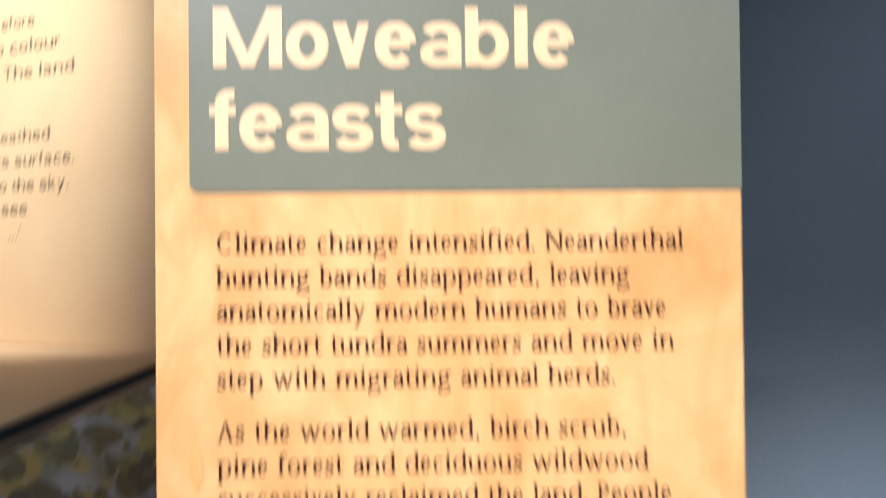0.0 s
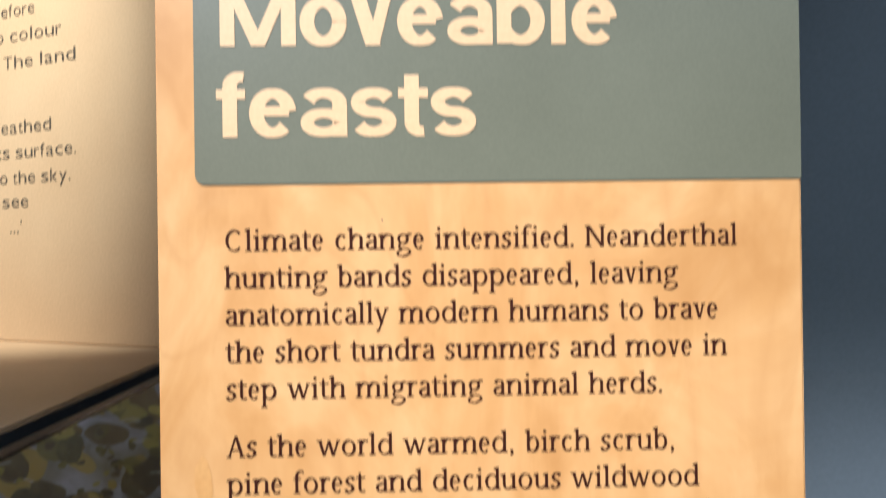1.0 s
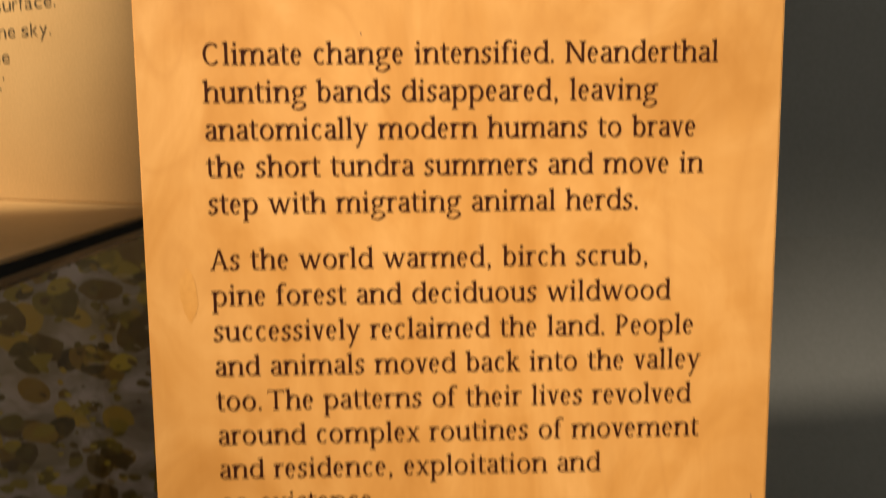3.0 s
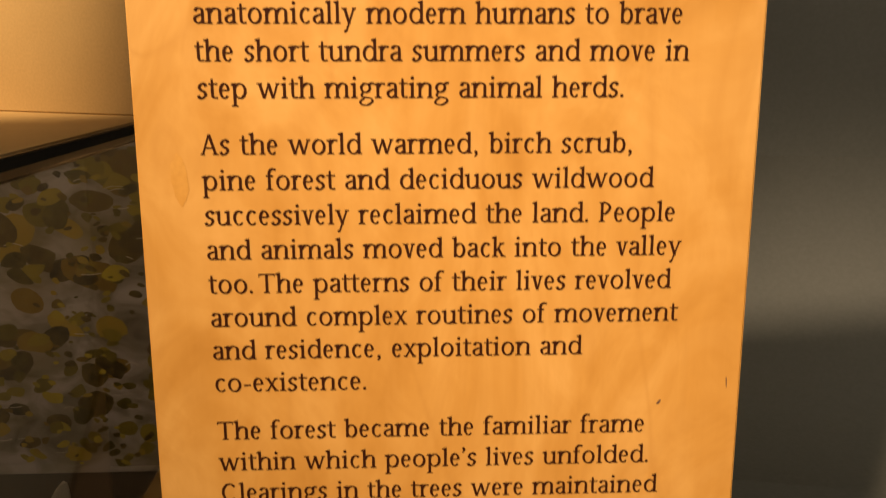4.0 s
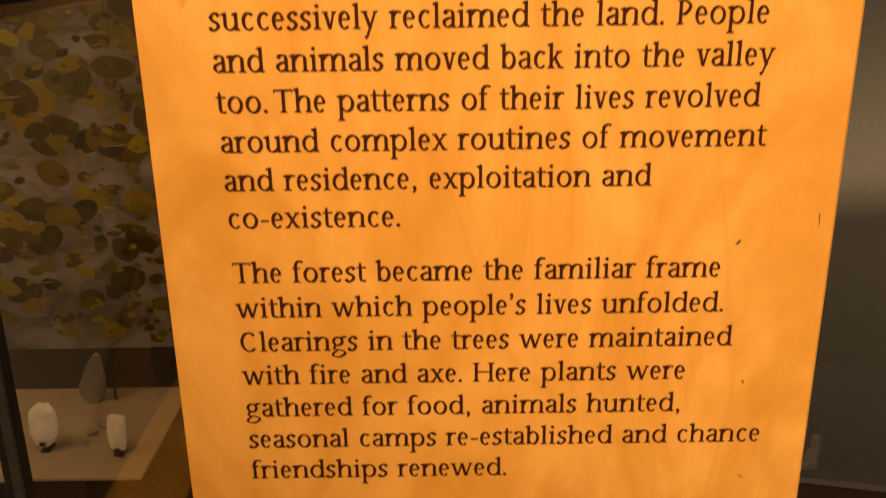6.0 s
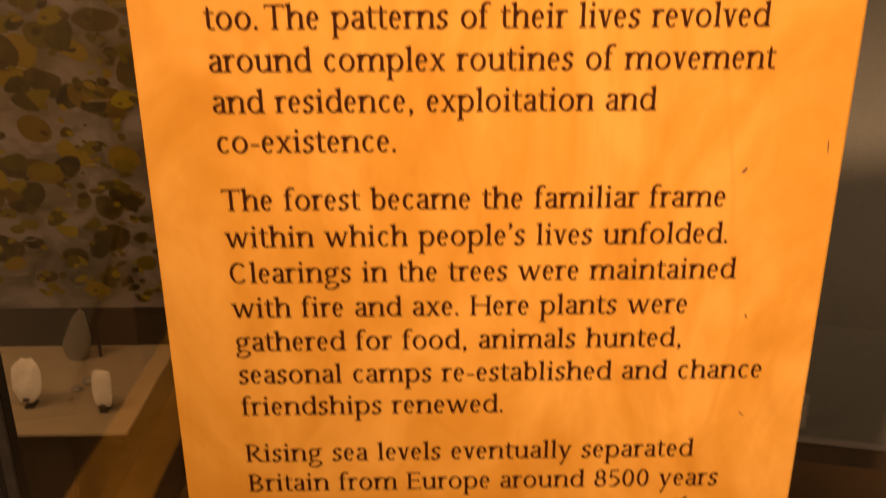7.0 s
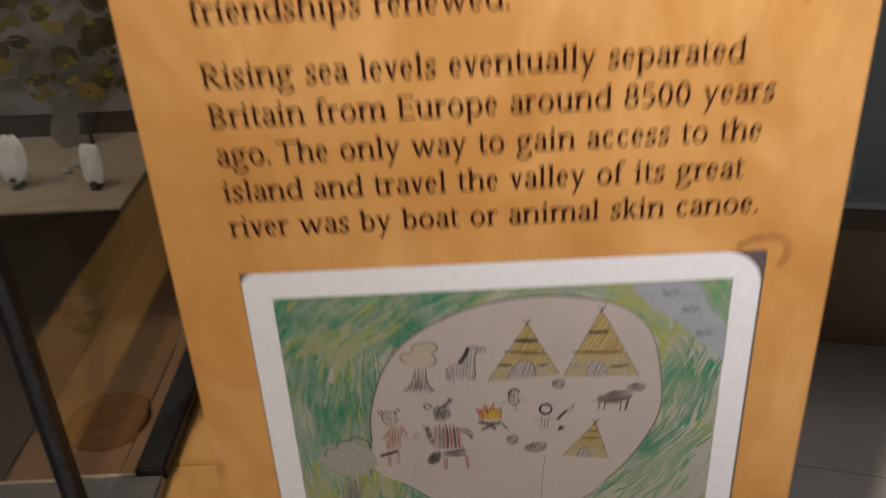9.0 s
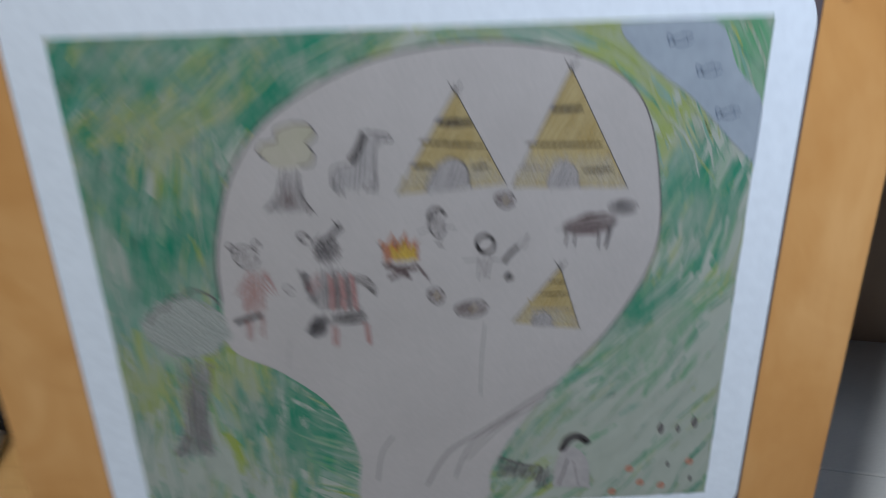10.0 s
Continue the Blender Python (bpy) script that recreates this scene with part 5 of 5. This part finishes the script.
for k, (count, lo, hi, big, mat) in enumerate(((170, 0.012, 0.024, 0.9, LEAF_BROWN), (330, 0.007, 0.016, 0.5, LEAF_OLIVE), (420, 0.003, 0.008, 0.2, LEAF_BROWN), (260, 0.003, 0.007, 0.2, LEAF_OLIVE))):
    bm = printed_leaves(3 + k, count, lo, hi, big)
    for v in bm.verts:
        v.co.y -= 0.0006 * k
    tagged(part("printed_leaf", bm, mat, fprint), kind="stuff")
rnd = random.Random(11)
bm = bmesh.new()
for k in range(90):
    x, z, w = rnd.uniform(-0.52, 0.37), rnd.uniform(0.03, 0.48), rnd.uniform(0.006, 0.016)
    stroke(bm, smooth_path([(x - w, z), (x, z + rnd.uniform(-0.002, 0.004)), (x + w, z + rnd.uniform(-0.003, 0.003))], False, 4), rnd.uniform(0.0006, 0.0016), -0.0099)
for f in bm.faces:
    f.normal_update()
    if f.normal.y > 0:
        f.normal_flip()
tagged(part("ripple_glint", bm, GLINT, fprint, "pale glints on the printed water"), kind="stuff")

block = thing("display_block", "sand-coloured shelf block on a dark taupe foot inside the case", "display block", at=(-0.5, 0.5, BASE))


# body in a much darker tone than the top
part("block_body", boxed(-0.40, 0.092, -0.045, 0.095, 0.0032, 0.1420, 0.0015), TAUPE_DARK, block, "dark taupe sides")
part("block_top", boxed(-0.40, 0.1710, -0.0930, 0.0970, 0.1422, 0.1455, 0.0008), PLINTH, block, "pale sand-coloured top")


def flint_on_mount(name, label, x, y, z, bm, mat, lift, tilt, mount_w):
    ob = thing(name, label, "flint tool", "worked flints", at=(x, y, z))
    st = part("flint", bm, mat, ob)
    st.location = (0, 0, lift)
    st.rotation_euler = (radians(tilt), 0, 0)
    bm = boxed(-mount_w, mount_w, 0.004, 0.0075, 0.0, lift + 0.012, 0.0006)
    box(bm, -mount_w * 1.6, mount_w * 1.6, -0.006, 0.010, 0.0, 0.0022, 0.0005)
    box(bm, -mount_w, mount_w, -0.010, 0.006, lift - 0.020, lift - 0.0165, 0.0005)
    part("mount", bm, BLACK, ob, "small black metal mount")
    return ob


def flake(w, h, d, seed, square):
    """A knapped flake: flattened, with a squarish or leaf outline and facets."""
    bm = bmesh.new()
    bmesh.ops.create_icosphere(bm, subdivisions=3, radius=1)
    off = Vector((seed, seed * 2.3, 0))
    for v in bm.verts:
        c = v.co.normalized()
        p = square
        k = (abs(c.x) ** p + abs(c.z) ** p + abs(c.y) ** 2) ** (-1 / p)
        c = c * k * (1 + 0.16 * noise.noise(c * 1.8 + off))
        face = 0.55 + 0.45 * noise.noise(Vector((c.x * 2, c.z * 2, seed)))
        v.co = Vector((c.x * w, c.y * d * (0.7 + 0.5 * face), c.z * h))
    return bm


TOPZ = BASE + 0.1457
flint_on_mount("flint_scraper", "white rounded flint scraper on a small black mount", -0.4430, 0.460, TOPZ, flake(0.0150, 0.0235, 0.005, 1.3, 2.4), FLINT, 0.030, -12, 0.0030)
flint_on_mount("flint_flake", "white squared flint flake on a small black mount", -0.3640, 0.4505, TOPZ, flake(0.0098, 0.0195, 0.004, 4.1, 4.5), FLINT, 0.026, -10, 0.0028)
pick = thing("flint_pick", "tall grey translucent flint pick on a black pin", "flint tool", "worked flints", at=(-0.428, 0.563, TOPZ))
bm = flake(0.0125, 0.030, 0.0035, 7.7, 2.4)
for v in bm.verts:
    v.co.x *= 1.05 - 0.45 * (v.co.z / 0.030)
st = part("flint", bm, FLINT_CLEAR, pick)
st.location, st.rotation_euler = (0, 0, 0.0305), (radians(-8), radians(11), 0)
part("pin", boxed(0.0180, 0.0210, 0.003, 0.006, 0.0, 0.036, 0.0006), BLACK, pick, "thin black pin")
for dx, dy, s in ((0.006, 0.002, 1.0), (-0.003, -0.014, 0.7)):
    chip = thing("flint_chip", "small grey flint chip lying on the block", "flint tool", "flint chips", at=(-0.405 + dx, 0.505 + dy, TOPZ))
    c = part("chip", lump(0.008 * s, 0.006 * s, 0.0045 * s, 3 + dx, 0.4, 2), FLINT_GREY, chip)
    c.location = (0, 0, 0.0032 * s)
tag = thing("case_label", "tiny printed number on the display block", "label", at=(-0.4100, 0.469, TOPZ))
bm = lettering("2", 0.0062, 0.0045, 0.0066, SANS_WIDTHS, 0.0)
for v in bm.verts:
    v.co = Vector((v.co.x, v.co.z, 0.0004))
part("number", bm, GREY_INK, tag)

stone = thing("dark_stone", "small dark weathered stone core on the case floor", "stone", at=(-0.404, 0.425, BASE + 0.003))
c = part("core", lump(0.018, 0.014, 0.022, 5.5, 0.5), DARKSTONE, stone)
c.location = (0, 0, 0.019)

# ringed disc added in place of a round reflection over the brown floor
disc = thing("reflection_disc", "round brown disc added on the case floor for a ring-shaped reflection", "disc", at=(-0.3305, 0.279, BASE))
bm = bmesh.new()
prof = [(0.0, 0.003), (0.010, 0.003), (0.012, 0.005), (0.016, 0.0055), (0.020, 0.004), (0.030, 0.004), (0.034, 0.006), (0.037, 0.004), (0.037, 0.0)]
rings = [[bm.verts.new((r * math.cos(a), r * math.sin(a), h)) for a in [2 * math.pi * k / 40 for k in range(40)]] for r, h in prof[1:]]
cen = bm.verts.new((0, 0, 0.003))
for k in range(40):
    bm.faces.new((cen, rings[0][k], rings[0][(k + 1) % 40]))
    for a, b in zip(rings, rings[1:]):
        bm.faces.new((a[k], b[k], b[(k + 1) % 40], a[(k + 1) % 40]))
for f in bm.faces:
    f.smooth = True
part("disc", bm, RING_BROWN, disc)

# the quote board that stands on the lid
QX, QY, QTURN = -0.513, 0.875, -28.0
quote = thing("quote_board", "cream curved-lit quotation board with grey lettering standing on the lid", "text panel", at=(QX, QY, LID))
quote.rotation_euler = (0, 0, radians(QTURN))
part("board", boxed(-0.75, 0.34, 0.0, 0.02, 0.0, 0.95, 0.002), CREAM, quote)
for words, x0, x1, z in (("efore", -0.144, -0.070, 0.475), ("no colour", -0.180, -0.016, 0.438), ("s. The land", -0.182, 0.0125, 0.399), ("reathed", -0.160, -0.038, 0.304),
                         ("its surface.", -0.165, 0.013, 0.2675), ("to the sky.", -0.162, 0.001, 0.2303), ("see", -0.146, -0.087, 0.1955), ("...'", -0.130, -0.100, 0.158)):
    line_of_text("quote_line", lettering(words, x1 - x0, 0.0128, 0.0182, SANS_WIDTHS, -0.004, 0.10), GREY_INK, quote, x0, -0.0006, z)

# ---------------------------------------------------------------- the second case
RZ = 0.705
case2 = thing("wall_case", "wall case with slate-coloured coved back over a dark brown base", "display case", at=(0.8, 1.235, 0))
case2.rotation_euler = (0, 0, radians(-13.5))
TO_CASE2 = (Matrix.Translation((0.8, 1.235, 0)) @ Matrix.Rotation(radians(-13.5), 4, "Z")).inverted()


def case2_part(name, bm, mat, label="", local=True):
    if not local:
        bm.transform(TO_CASE2)
    return part(name, bm, mat, case2, label)


def cove():
    """Shelf that sweeps up into the back wall."""
    bm = bmesh.new()
    prof = [(-0.775, RZ - 0.002)] + [(-0.46 + 0.45 * math.sin(a), RZ + 0.45 - 0.45 * math.cos(a)) for a in [math.pi / 2 * k / 24 for k in range(25)]] + [(-0.01, 2.3), (0.01, 2.3), (0.01, RZ - 0.004), (-0.775, RZ - 0.004)]
    ends = [[bm.verts.new((x, y, z)) for y, z in prof] for x in (-0.75, 1.3)]
    n = len(prof)
    for k in range(n):
        bm.faces.new((ends[0][k], ends[1][k], ends[1][(k + 1) % n], ends[0][(k + 1) % n]))
    bm.faces.new(ends[0][::-1])
    bm.faces.new(ends[1])
    bmesh.ops.recalc_face_normals(bm, faces=bm.faces)
    for f in bm.faces:
        f.smooth = 0.0005 < f.calc_area() < 0.09
    return bm


case2_part("coved_back", cove(), SLATE_WALL, "slate grey painted back and shelf")
# short slanting white fleck just in front of the back
bm = bmesh.new()
box(bm, 0.010, 0.034, -0.0125, -0.0105, 1.925, 1.930)
bm.transform(Matrix.Translation((0.022, 0, 1.9275)) @ Matrix.Rotation(radians(-35), 4, "Y") @ Matrix.Translation((-0.022, 0, -1.9275)))
case2_part("white_fleck", bm, PAPER, "small white fleck on the back")
case2_part("shelf_board", boxed(-0.75, 1.3, -0.775, 0.0, RZ - 0.035, RZ - 0.0045, 0.002), BROWN_DARK, "dark brown shelf board")
case2_part("shelf_edge", boxed(-0.75, 1.3, -0.7795, -0.7755, RZ - 0.006, RZ + 0.001, 0.0005), GREYMETAL, "thin pale metal shelf edge")
case2_part("base", boxed(-0.75, 1.3, 0.0, 0.02, 0.0, RZ - 0.036), BASE_BROWN, "brown recessed base")
for x, y, w, h, seed, taper, name in ((0.4020, 0.5500, 0.0100, 0.0145, 2.2, 0.45, "white pointed flint flake standing on the shelf"), (0.4130, 0.5660, 0.0075, 0.0190, 5.9, 0.10, "white flint blade standing behind its neighbour")):
    f = thing("flint_flake", name, "flint tool", "shelf flints", at=(x, y, RZ))
    bm = flake(w, h, 0.004, seed, 2.6)
    for v in bm.verts:
        v.co.x *= 1.0 - taper * (v.co.z / h)
    c = part("flake", bm, FLINT_DIM, f)
    c.location, c.rotation_euler = (0, 0, h - 0.001), (radians(-8), radians(8), 0)

# ---------------------------------------------------------------- floor tiles
TS, TA = 0.60, radians(-16.0)
ux, uy = Vector((math.cos(TA), math.sin(TA))), Vector((-math.sin(TA), math.cos(TA)))
o = Vector((0.65, 0.856)) + ux * 0.35
tile_mesh = mesh_of(boxed(-TS / 2 + 0.0022, TS / 2 - 0.0022, -TS / 2 + 0.0022, TS / 2 - 0.0022, -0.008, 0.0, 0.0012), "tile")
tile_mesh.materials.append(TILE)
for i in range(-8, 9):
    for j in range(-9, 6):
        c = o + ux * (TS * (i + 0.5)) + uy * (TS * (j + 0.5))
        if -3.1 < c.x < 3.3 and -3.3 < c.y < 2.5:
            t = new("tile", tile_mesh)
            t.matrix_world = Matrix.Translation((c.x, c.y, 0)) @ Matrix.Rotation(TA, 4, "Z")
            t.parent = floor
